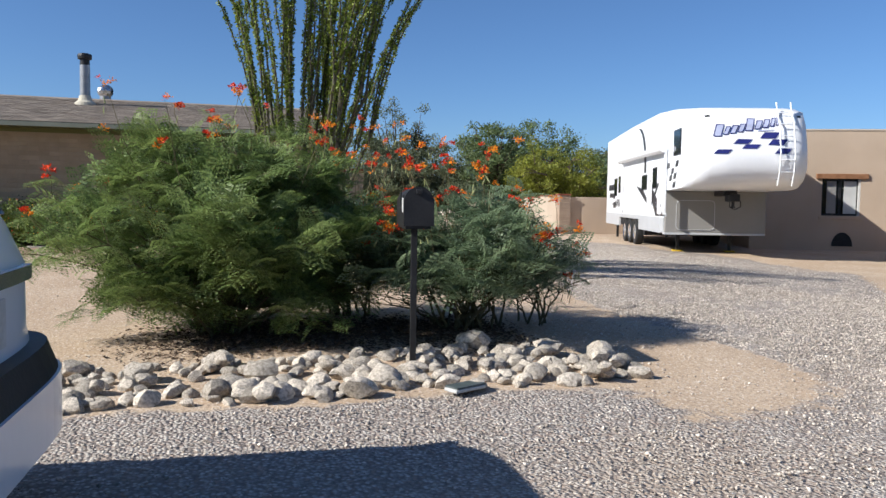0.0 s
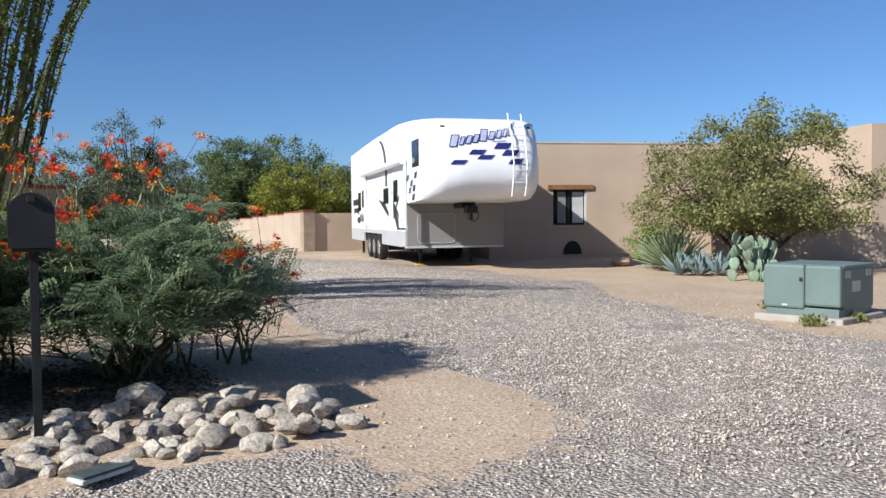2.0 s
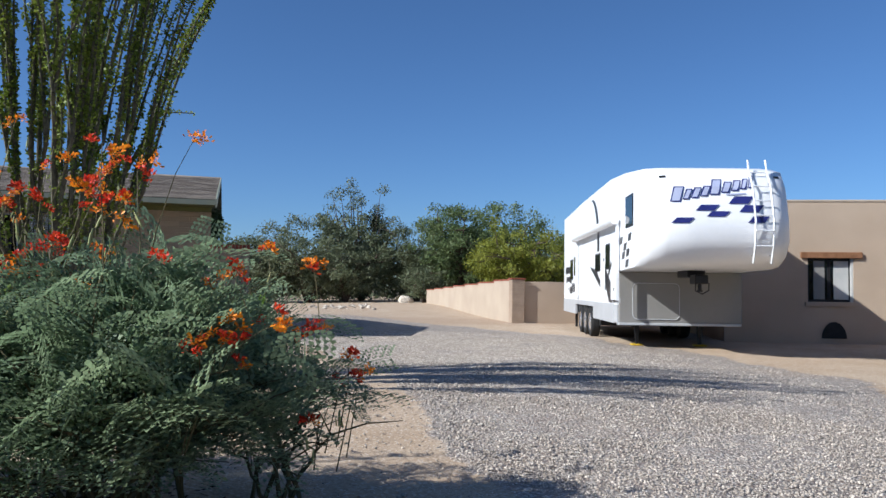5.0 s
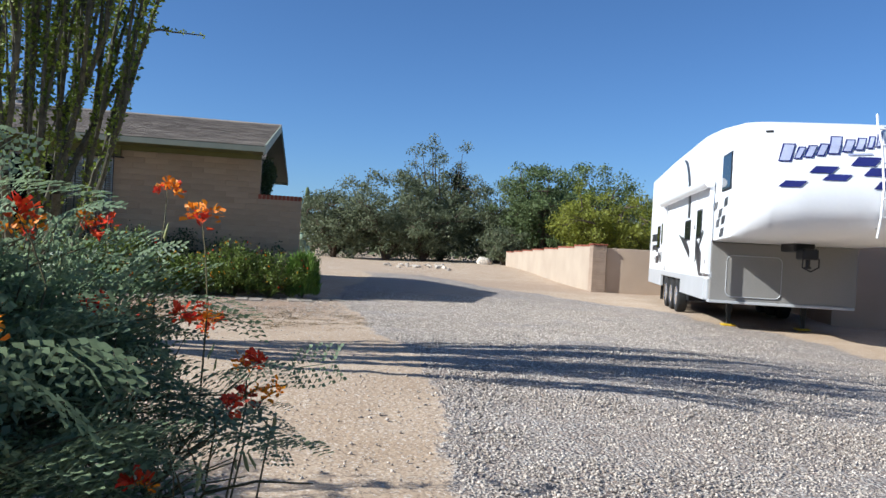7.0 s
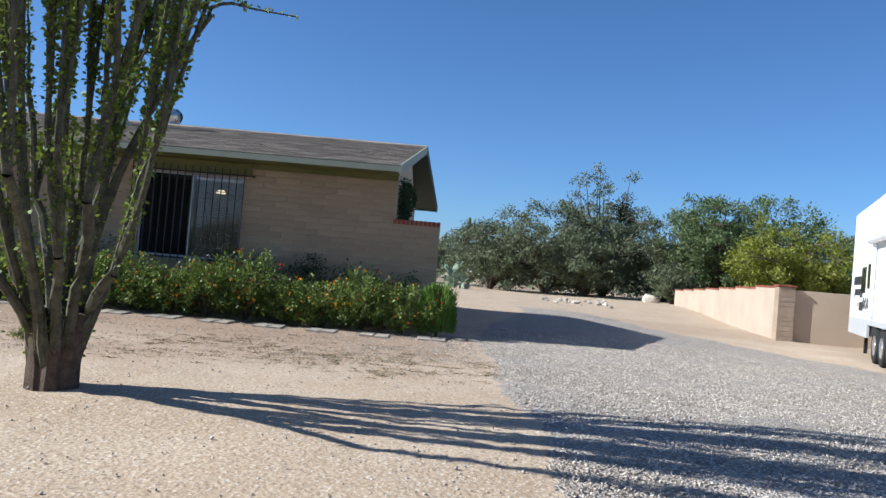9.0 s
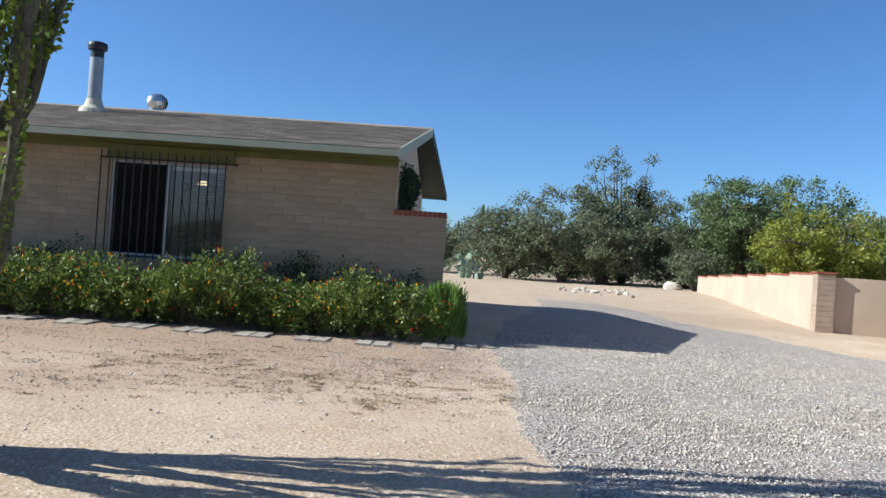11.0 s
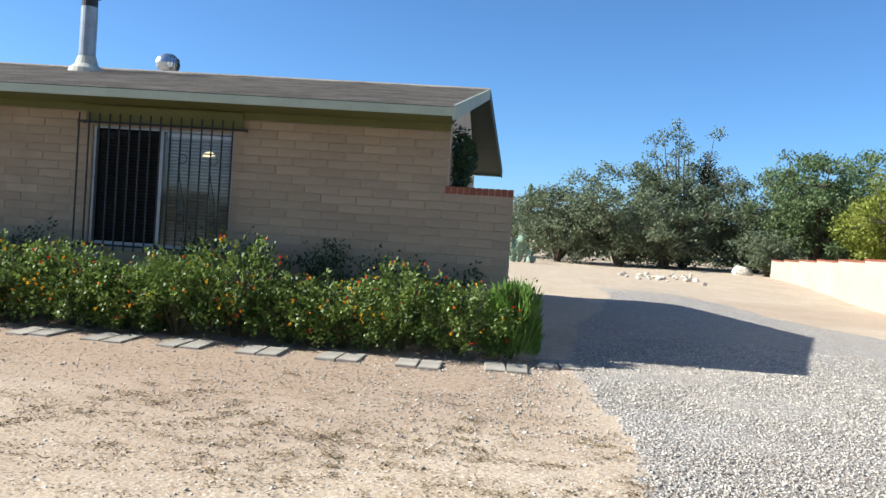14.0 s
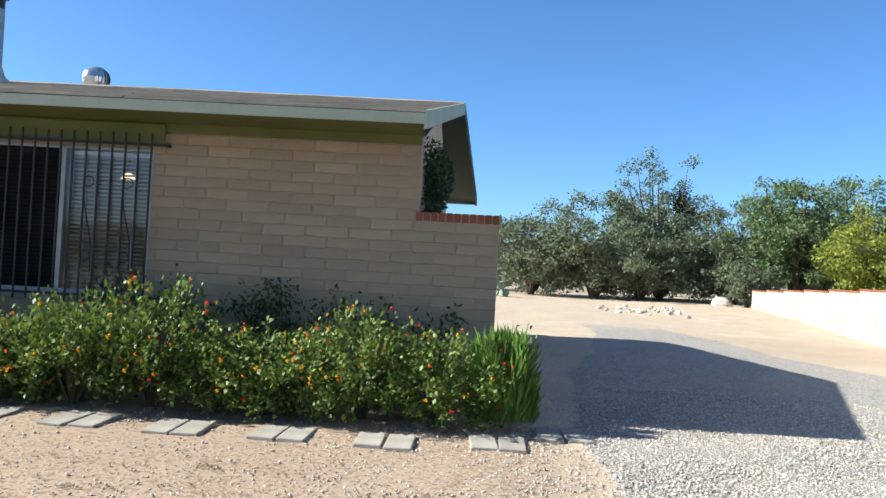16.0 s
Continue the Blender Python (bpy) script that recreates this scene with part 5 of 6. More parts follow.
def flower_mesh(material, name, n=11, r=0.045):
    """A loose head of ruffled petals."""
    d = RNG.normal(size=(n, 3))
    d[:, 2] = np.abs(d[:, 2]) * 0.8
    d /= np.linalg.norm(d, axis=1, keepdims=True)
    tv = np.array([[0, 0, 0], [0.45, 0.35, 0.1], [1, 0.25, -0.05], [1.05, -0.2, 0.1], [0.5, -0.35, -0.05]])
    v, f = scatter(tv, np.array([[0, 1, 2, 3]]), d * 0.015, rots(d, RNG.uniform(0, 6, n)), RNG.uniform(0.7, 1.3, n) * r)
    v = v + np.repeat(RNG.normal(0, 0.014, (n, 3)), len(tv), 0)
    me = np_mesh(name, v, f)
    me.materials.append(material)
    return me


FL = [flower_mesh(M_RED, "flower", 22, 0.032), flower_mesh(M_ORANGE, "flower", 26, 0.034), flower_mesh(M_RED, "flower", 30, 0.036), flower_mesh(M_ORANGE, "flower", 20, 0.03)]
POD = Mesh().tube([(0, 0, 0), (0.004, 0, -0.035), (0.012, 0, -0.075), (0.01, 0, -0.095)], [0.003, 0.008, 0.008, 0.002], 5).data("seed_pod")
POD.materials.append(M_POD)


def bird_of_paradise(at, rx, ry, h, nstem, nfrond, nflower, label, seed, size=0.19, stalk=0.55, leaf_material=M_SHRUB, skirt=0.0):
    r = np.random.default_rng(seed)
    root = thing("flowering_shrub", (at[0], at[1], g(*at)), label, "shrub", "red bird of paradise shrubs")
    st = Mesh()
    nodes = []
    for k in range(nstem):
        a = r.uniform(0, 6.283)
        q = math.sqrt(r.uniform(0.02, 1))
        low = r.uniform(0.3, 0.55) if r.uniform() < 0.38 else 1.0
        ex, ey = math.cos(a) * rx * q * 0.92, math.sin(a) * ry * q * 0.92
        ez = max(0.26, h * (1 - 0.5 * q * q) * r.uniform(0.78, 0.97) * low)
        sx, sy = r.normal(0, 0.13), r.normal(0, 0.13)
        pts = bezier((sx, sy, -0.05), (ex * 0.4 + sx, ey * 0.4 + sy, ez * 0.7), (ex, ey, ez), 8)
        pts[1:-1] += r.normal(0, 0.015, (6, 3))
        st.tube([tuple(p) for p in pts], list(np.linspace(0.014, 0.004, 8)), 5, False)
        nodes.append((pts[-1], pts[-1] - pts[-2]))
        for i in (3, 4, 5, 6, 7):
            for _ in range(2):
                c, n = pts[i], pts[i] - pts[i - 1]
                out = r.normal(0, 1, 3) * (0.17, 0.17, 0.08) + n / np.linalg.norm(n) * 0.1 + (0, 0, 0.03)
                b = c + out
                b[2] = max(b[2], 0.24)
                st.tube([tuple(c), tuple((b + c) / 2 + (0, 0, 0.02)), tuple(b)], [0.005, 0.0035, 0.002], 4, False)
                nodes.append((b, out))
                if i > 4:
                    nodes.append(((b + c) / 2, out))
    part("stem", st, M_TWIG, root, "thin brown branching stems")
    # fronds stand in rosettes at the nodes of the twigs
    nodes = [q for q in nodes if q[0][2] > skirt]
    n = nfrond
    i = r.integers(0, len(nodes), n)
    at3 = np.array([p for p, _ in nodes])[i] + r.normal(0, 0.03, (n, 3))
    ax = np.array([v / max(1e-6, np.linalg.norm(v)) for _, v in nodes])[i]
    d = r.normal(0, 1, (n, 3)) * (1, 1, 0.45) + ax * 0.9 + (0, 0, 0.25)
    v, f = scatter(FROND_V, FROND_F, at3, rots(d, r.normal(0, 0.45, n)), size * r.uniform(0.65, 1.25, n))
    v[:, 2] = np.maximum(v[:, 2], 0.05)
    part("foliage", np_mesh("foliage", v, f), leaf_material, root, "feathery leaves")
    # flower stalks above the crown
    sk = Mesh()
    for k in range(nflower):
        aa, qq = r.uniform(0, 6.283), math.sqrt(r.uniform(0.02, 0.95))
        x, y = math.cos(aa) * rx * qq, math.sin(aa) * ry * qq
        zt = h * (0.35 + 0.62 * math.sqrt(max(0.02, 1 - qq * qq)))
        up = r.uniform(0.05, stalk) * (1.0 if qq < 0.75 else 0.5)
        tx, ty, tz = x * 1.12 + r.normal(0, 0.13), y * 1.12 + r.normal(0, 0.13), zt + up
        sk.tube([(x * 0.85, y * 0.85, zt - 0.25), (x * 0.75 + tx * 0.25, y * 0.75 + ty * 0.25, zt + up * 0.35), (x * 0.35 + tx * 0.65 + r.normal(0, 0.02), y * 0.35 + ty * 0.65, zt + up * 0.75), (tx, ty, tz)], [0.0034, 0.0028, 0.0022, 0.0016], 4, False)
        for j in range(r.integers(1, 5)):
            ob = new("flower", FL[r.integers(0, 4)])
            ob.parent = root
            ob.matrix_local = pose(tx + r.normal(0, 0.03), ty + r.normal(0, 0.03), tz + r.normal(0, 0.02), r.uniform(-40, 40), r.uniform(-40, 40), r.uniform(0, 360)) @ Matrix.Scale(r.uniform(0.42, 0.74), 4)
        for j in range(r.integers(0, 3)):
            ob = new("seed_pod", POD)
            ob.parent = root
            ob.matrix_local = pose(tx + r.normal(0, 0.04), ty + r.normal(0, 0.04), tz - r.uniform(0.05, 0.2), r.uniform(-25, 25), r.uniform(-25, 25), r.uniform(0, 360)) @ Matrix.Scale(r.uniform(0.45, 0.85), 4)
    tagged(part("stalk", sk, M_TWIG, root, "thin flower stalks"), kind="stuff")
    return root


bird_of_paradise((-2.95, -12.55), 1.55, 1.1, 1.68, 60, 4300, 26, "large feathery green shrub with scattered orange-red flowers", 3, 0.22, leaf_material=M_SHRUBGREEN)
bird_of_paradise((-0.87, -12.7), 0.94, 0.82, 1.14, 42, 1400, 42, "low blue-green feathery shrub with orange-red flower heads", 5, 0.26, 0.62, skirt=0.34)
bird_of_paradise((-0.02, -12.45), 0.4, 0.45, 0.88, 8, 40, 15, "sparse leggy shrub with long red and orange flower stalks", 21, 0.18, 0.5, skirt=0.5)
bird_of_paradise((-1.7, -11.75), 0.85, 0.6, 1.25, 18, 650, 38, "flowering shrub behind with tall red and orange flower stalks", 8, 0.18, 0.8)


def ocotillo():
    """Stout stems spread from one base, fork low down and again higher up into thin leafy wands."""
    r = np.random.default_rng(12)
    x, y = -1.68, -8.0
    root = thing("ocotillo", (x, y, g(x, y)), "tall ocotillo with stout forking stems and small-leaved wands", "ocotillo")
    lv_p, lv_d = [], []

    def lean(z):
        """The whole crown leans towards the open yard."""
        return np.array((0.05 * z, -0.24 * z, 0.0))

    def branch(p0, p2, r0, r1, name, leafy, n=16):
        p0, p2 = np.array(p0), np.array(p2)
        mid = (p0 + p2) / 2 + (p2 - p0) * (-0.22, -0.22, 0.1) + r.normal(0, 0.05, 3)
        pts = bezier(p0, mid, p2, n)
        wob = np.cumsum(r.normal(0, 0.011, (n, 3)), 0)
        pts = pts + wob * np.linspace(0, 1, n)[:, None]
        part(name, Mesh().tube([tuple(p) for p in pts], list(r1 + (r0 - r1) * np.linspace(1, 0, n) ** 1.1), 7, False), M_OCO, root)
        length = float(np.linalg.norm(p2 - p0))
        m = int(leafy * length)
        u = r.uniform(0.06, 1, m) * (n - 1)
        i = np.minimum(u.astype(int), n - 2)
        c = pts[i] + (pts[i + 1] - pts[i]) * (u - i)[:, None]
        dd = r.normal(size=(m, 3)) + (0, 0, 0.5)
        dd /= np.linalg.norm(dd, axis=1, keepdims=True)
        keep = r.uniform(size=m) < 0.6 + 0.4 * np.sin(u * 2.1 + r.uniform(0, 6))
        rad = r1 + (r0 - r1) * (1 - u / (n - 1))
        lv_p.append((c + dd * (rad + 0.004)[:, None])[keep])
        lv_d.append(dd[keep])
        return pts

    for k in range(10):
        a = 0.63 * k + r.normal(0, 0.2)
        part("trunk", Mesh().tube([(0.08 * math.cos(a), 0.08 * math.sin(a), -0.12), (0.1 * math.cos(a), 0.1 * math.sin(a), 0.16), (0.17 * math.cos(a), 0.17 * math.sin(a), 0.5)], [0.1, 0.075, 0.045], 8), M_BARK, root, "short stout dark trunk")
    nm = 13
    for k in range(nm):
        a = 6.283 * k / nm + r.normal(0, 0.2)
        sp = (1.0, 0.82, 0.5, 0.92, 0.3)[k % 5] * r.uniform(0.85, 1.05)
        sp *= 1 - 0.3 * max(0.0, math.cos(a - 0.95))
        ca, sa = math.cos(a), math.sin(a)

        def spot(z, w=0.0, more=1.0):
            rad = 0.12 + sp * more * 0.42 * z ** 0.97
            return np.array((rad * math.cos(a + w), rad * math.sin(a + w), z)) + lean(z)
        z1, H = r.uniform(0.7, 1.5), r.uniform(3.9, 5.0)
        main = branch((0.1 * ca, 0.1 * sa, 0.1), spot(z1), 0.042, 0.03, "stem", 60, 8)
        for j in range(2):
            w = (j - 0.6) * 0.34 + r.normal(0, 0.12)
            z2 = z1 + r.uniform(0.6, 1.3)
            more = r.uniform(0.8, 1.1)
            fork = branch(main[-1], spot(z2, w, more), 0.026, 0.017, "stem", 220, 9)
            for i in range(3):
                w2 = w + (i - 0.7) * 0.24 + r.normal(0, 0.1)
                branch(fork[-1 - (i % 2)], spot(H * r.uniform(0.86, 1.05), w2, more * r.uniform(0.85, 1.12)), 0.016, 0.006, "wand", 380, 18)
            if r.uniform() < 0.7:
                q = fork[r.integers(2, 6)]
                branch(q, q + np.array((0.22 * math.cos(a + w * 2), 0.22 * math.sin(a + w * 2), r.uniform(0.4, 0.9))), 0.012, 0.005, "wand", 330, 9)
    # one bare wand bent out sideways
    a = branch((0.85, -0.11, 2.5), (0.95, 0.1, 2.68), 0.016, 0.012, "wand", 40, 6)
    branch(a[-1], (1.27, 0.85, 2.82), 0.012, 0.005, "wand", 80, 9)
    branch((0.08, -0.03, 0.3), (0.85, -0.11, 2.5), 0.045, 0.016, "stem", 60, 14)
    p, d = np.concatenate(lv_p), np.concatenate(lv_d)
    v, f = scatter(LEAF_V * (1, 1.5, 1), LEAF_F, p, rots(d, r.uniform(0, 6, len(p))), r.uniform(0.02, 0.045, len(p)))
    part("foliage", np_mesh("foliage", v, f), M_OCOLEAF, root, "small yellow-green leaves along the wands")


ocotillo()


def lantana_head(material):
    """A small round head of florets."""
    d = RNG.normal(size=(16, 3))
    d[:, 2] = np.abs(d[:, 2]) + 0.3
    v, f = scatter(LEAF_V * (1, 2, 1), LEAF_F, RNG.normal(0, 0.004, (16, 3)), rots(d, RNG.uniform(0, 6, 16)), RNG.uniform(0.014, 0.022, 16))
    me = np_mesh("flower", v, f)
    me.materials.append(material)
    return me


LANTANA_HEADS = [lantana_head(m) for m in (M_YFLOWER, M_ORANGE, M_RED)]


def lantana(seed):
    r = np.random.default_rng(seed)
    root = thing("lantana_bush", (0, 0, 0), "dense green lantana bush with orange, red and yellow flowers", "bush", "lantana bed along the house")
    st = Mesh()
    for k in range(26):
        a, q = r.uniform(0, 6.28), r.uniform(0.2, 1)
        st.tube([(0, 0, -0.05), (0.25 * q * math.cos(a), 0.2 * q * math.sin(a), 0.3), (0.58 * q * math.cos(a), 0.5 * q * math.sin(a), 0.62 - 0.25 * q * q)], [0.008, 0.006, 0.003], 4, False)
    part("stem", st, M_TWIG, root)
    # sprigs, each a tuft of leaves round its shoot
    ns = 150
    a, w = r.uniform(0, 6.283, ns), r.uniform(-0.75, 1, ns)
    q = r.uniform(0.62, 1.08, ns)
    c = np.sqrt(np.clip(1 - w * w, 0.12, 1))
    tip = np.stack([np.cos(a) * 0.64 * q * c, np.sin(a) * 0.54 * q * c, 0.36 + 0.37 * w * q], 1)
    out = np.stack([np.cos(a) * c, np.sin(a) * c, 0.55 + 0.6 * w], 1)
    n = 4600
    i = r.integers(0, ns, n)
    p = tip[i] - out[i] * r.uniform(-0.03, 0.17, n)[:, None] + r.normal(0, 0.036, (n, 3))
    p[:, 2] = np.maximum(p[:, 2], 0.03)
    d = out[i] * 0.8 + r.normal(0, 0.75, (n, 3))
    v, f = scatter(LEAF_V * (1, 1.45, 1), LEAF_F, p, rots(d, r.normal(0, 0.6, n)), r.uniform(0.026, 0.056, n))
    part("foliage", np_mesh("foliage", v, f), M_LANT, root)
    for me, cnt in zip(LANTANA_HEADS, (17, 9, 11)):
        a, w = r.uniform(0, 6.283, cnt), r.uniform(-0.5, 0.95, cnt)
        c = np.sqrt(1 - w * w * 0.95)
        for x, y, z, t in zip(np.cos(a) * 0.69 * c, np.sin(a) * 0.57 * c, 0.38 + 0.39 * w, a):
            ob = new("flower", me)
            ob.parent = root
            ob.matrix_local = pose(x, y, z, 0, 50 * r.uniform(0.2, 1), math.degrees(t)) @ Matrix.Scale(r.uniform(0.55, 0.95), 4)
    return root


LB = [lantana(k) for k in (1, 2, 3)]
for k in range(14):
    x = 0.27 - 0.61 * k
    m = pose(x, -0.78 + 0.06 * math.sin(k * 2.1), g(x, -0.8), 0, 0, (k * 67) % 360 if k % 2 else 180) @ Matrix.Diagonal((1, 1, 1.08 + 0.17 * math.sin(k * 1.7), 1))
    if k < 3:
        LB[k].matrix_world = m
    else:
        ob = copy_thing(LB[k % 3], m)


def rose(x, h, seed):
    r = np.random.default_rng(seed)
    root = thing("rose_bush", (x, -0.22, 0), "dark leafy rose canes against the shaded wall", "bush", "rose canes behind the bed")
    st = Mesh()
    ps = []
    for k in range(7):
        ex, ez = r.normal(0, 0.3), h * r.uniform(0.7, 1.05)
        pts = bezier((0, 0, 0), (ex * 0.3, 0, ez * 0.7), (ex, r.uniform(-0.1, 0.12), ez), 8)
        st.tube([tuple(p) for p in pts], list(np.linspace(0.008, 0.003, 8)), 4, False)
        for p in pts[3:]:
            ps += [p + r.normal(0, 1, 3) * (0.07, 0.04, 0.05) for _ in range(14)]
    part("stem", st, M_TWIG, root)
    ps = np.array(ps)
    ps[:, 1] = np.minimum(ps[:, 1], 0.17)
    part("foliage", leaves("foliage", ps, 0.055), M_ROSELEAF, root)


for k, (x, h) in enumerate(((-0.35, 1.0), (-1.1, 1.02), (-1.5, 1.05), (-2.1, 1.12), (-2.9, 1.1), (-4.9, 1.05), (-5.7, 1.1), (-6.6, 1.0), (0.2, 0.9))):
    rose(x, h, 40 + k)


def sprig_bush():
    r = np.random.default_rng(77)
    x, y = 0.84, -0.7
    root = thing("broom_bush", (x, y, g(x, y)), "bright green upright feathery bush at the end of the bed", "bush")
    n = 4200
    a, q = r.uniform(0, 6.28, n), np.sqrt(r.uniform(0, 1, n))
    h = r.uniform(0.08, 0.95, n) * (1 - 0.3 * q)
    p = np.stack([np.cos(a) * 0.3 * q * (1.0 - 0.25 * h), np.sin(a) * 0.3 * q * (1.0 - 0.25 * h), h * (0.8 + 0.25 * np.sin(5 * a) * q)], 1)
    d = np.stack([np.cos(a) * 0.3 * q, np.sin(a) * 0.3 * q, np.ones(n)], 1) + r.normal(0, 0.22, (n, 3))
    v, f = scatter(LEAF_V * (1, 0.3, 1), LEAF_F, p, rots(d, r.uniform(0, 6, n)), r.uniform(0.08, 0.18, n))
    part("foliage", np_mesh("foliage", v, f), M_FEATHER, root)
    st = Mesh()
    for k in range(20):
        a = r.uniform(0, 6.28)
        st.tube([(0, 0, -0.03), (0.12 * math.cos(a), 0.12 * math.sin(a), 0.4), (0.22 * math.cos(a), 0.22 * math.sin(a), 0.75)], [0.008, 0.005, 0.003], 4, False)
    part("stem", st, M_TWIG, root)


sprig_bush()


def ivy():
    r = np.random.default_rng(9)
    root = thing("ivy", (0.0, 0.9, 0), "green ivy climbing the gable wall behind the screen wall", "climbing plant")
    n = 16000
    p = np.stack([r.uniform(0.01, 0.27, n), r.uniform(-0.68, 0.9, n), r.uniform(0.1, 2.6, n)], 1)
    keep = (p[:, 2] < 2.46 + 0.12 * np.sin(p[:, 1] * 7)) & (p[:, 0] < 0.2 + 0.05 * np.sin(p[:, 2] * 9))
    part("foliage", leaves("foliage", p[keep], 0.06, np.array([0.5, -0.4, 0.2])), M_ROSELEAF, root)
    part("stem", Mesh().tube([(0.02, 0, 0), (0.02, 0.1, 1.2), (0.02, -0.1, 2.3)], 0.012, 5), M_BARK, root)


ivy()


def tree(at, h, rx, material, label, seed, nleaf=6000, leaf=0.16, trunk=0.12, low=0.12, name="tree", top=0.0):
    r = np.random.default_rng(seed)
    nleaf = int(nleaf * 1.6)
    z0 = g(*at)
    root = thing(name, (at[0], at[1], z0), label, "tree")
    tr = Mesh()
    clumps = []
    nl = 9
    for k in range(nl):
        a = 6.283 * k / nl + r.normal(0, 0.3)
        q = r.uniform(0.3, 0.95)
        ex, ey, ez = math.cos(a) * rx * q, math.sin(a) * rx * q, h * (1 - 0.5 * q * q) * r.uniform(0.7, 0.95)
        pts = bezier((r.normal(0, 0.05), r.normal(0, 0.05), -0.1), (ex * 0.3, ey * 0.3, ez * 0.6), (ex, ey, ez), 9)
        tr.tube([tuple(p) for p in pts], list(np.linspace(trunk, trunk * 0.12, 9)), 6, False)
        for i in (3, 4, 5, 6, 7, 8):
            for _ in range(3):
                e = pts[i] + r.normal(0, 1, 3) * (rx * 0.22, rx * 0.22, h * 0.1)
                e[2] = max(e[2], h * low)
                tr.tube([tuple(pts[i]), tuple((pts[i] + e) / 2 + r.normal(0, 0.05, 3)), tuple(e)], [trunk * 0.3, trunk * 0.15, trunk * 0.05], 4, False)
                clumps.append(e)
    for k in range(46):
        a, w = r.uniform(0, 6.28), r.uniform(-0.75, 1)
        q = math.sqrt(1 - w * w) * r.uniform(0.5, 1.0)
        clumps.append(np.array([math.cos(a) * rx * q, math.sin(a) * rx * q, max(h * low, h * (0.52 + 0.42 * w))]))
    if top:
        for k in range(10):
            e = np.array([r.normal(0, rx * 0.3), r.normal(0, rx * 0.3), h * (1 + top * r.uniform(0.0, 1))])
            tr.tube([(e[0] * 0.3, e[1] * 0.3, h * 0.5), (e[0] * 0.8, e[1] * 0.7, h * 0.85), tuple(e)], [trunk * 0.4, trunk * 0.25, trunk * 0.06], 5, False)
            clumps.append(e)
    part("trunk", tr, M_BARK, root, "dark forked trunk and limbs")
    # each clump carries small tufts on its upper side, and each tuft its leaves
    cl = np.array(clumps)
    nt = 9
    c = np.repeat(cl, nt, 0)
    u = r.normal(size=(len(c), 3)) + (0, 0, 0.25)
    u /= np.linalg.norm(u, axis=1, keepdims=True)
    tuft = c + u * rx * 0.125 * r.uniform(0.5, 1.1, (len(c), 1)) * (1, 1, 0.75)
    i = r.integers(0, len(tuft), nleaf)
    p = tuft[i] + np.clip(r.normal(0, 0.8, (nleaf, 3)), -1.6, 1.6) * rx * 0.052 * (1.2, 1.2, 0.85)
    p[:, 2] = np.clip(p[:, 2], 0.05, None)
    d = r.normal(size=(nleaf, 3)) + (0, 0, -0.15)
    v, f = scatter(LEAF_V * (1, 1.1, 1), LEAF_F, p, rots(d, r.uniform(0, 6, nleaf)), leaf * 0.8 * r.uniform(0.5, 1.3, nleaf))
    part("crown", np_mesh("crown", v, f), material, root)
    return root


T = "grey-green mesquite tree with a low tangled crown"
tree((11.0, 36.5), 6.0, 3.6, M_MESQ, "tall airy mesquite tree with a sparse top", 1, 16000, 0.2, 0.16, 0.05, top=0.33)
tree((7.2, 35.0), 5.7, 3.6, M_MESQ, T, 2, 16000, 0.2, 0.15, 0.03)
tree((4.0, 36.5), 4.2, 3.6, M_MESQ, T, 3, 14000, 0.2, 0.14, 0.03)
tree((9.3, 33.6), 3.7, 3.0, M_MESQ, T, 4, 12000, 0.18, 0.12, 0.03)
tree((14.2, 34.2), 5.2, 3.2, M_MESQ, T, 5, 14000, 0.19, 0.13, 0.03)
tree((16.2, 31.5), 6.3, 3.4, M_GREENTREE, "broad green desert tree behind the boundary wall", 6, 16000, 0.2, 0.15, 0.05)
tree((19.8, 33.0), 6.8, 3.8, M_GREENTREE, "broad green desert tree behind the boundary wall", 7, 16000, 0.2, 0.15, 0.05)
tree((17.6, 25.0), 4.3, 3.1, M_PALO, "yellow-green palo verde tree overhanging the wall", 8, 20000, 0.17, 0.14, 0.1)
tree((23.0, 26.0), 4.2, 3.2, M_GREENTREE, "green tree beyond the yard wall", 9, 13000, 0.2, 0.15, 0.05)
tree((26.0, 36.0), 5.0, 4.0, M_MESQ, T, 10, 8000, 0.24, 0.15, 0.05)
tree((-1.5, 42.0), 4.0, 3.6, M_MESQ, T, 11, 7000, 0.24, 0.15, 0.03)
tree((13.3, 29.6), 2.2, 1.5, M_MESQ, "low grey-green bush by the far wall end", 13, 5000, 0.14, 0.07, 0.03)
tree((11.9, -8.9), 3.35, 2.1, M_WILLOW, "olive-leaved small tree with slim dark stems by the garden wall", 12, 38000, 0.085, 0.06, 0.32)
tree((21.0, -4.0), 4.6, 2.6, M_MESQ, T, 14, 7000, 0.16, 0.14, 0.2)
MB = thing("mistletoe_clump", (11.73, 35.85, 5.4), "dark ball of mistletoe hanging in the mesquite", "mistletoe")
part("foliage", leaves("foliage", RNG.normal(0, 0.27, (1500, 3)) * (1, 1, 1.4), 0.14), M_MISTLE, MB)
part("stem", Mesh().tube([(0, 0, 0), (-0.3, 0.2, -1.2), (-0.73, 0.65, -3.4)], [0.04, 0.06, 0.1], 5), M_BARK, MB)


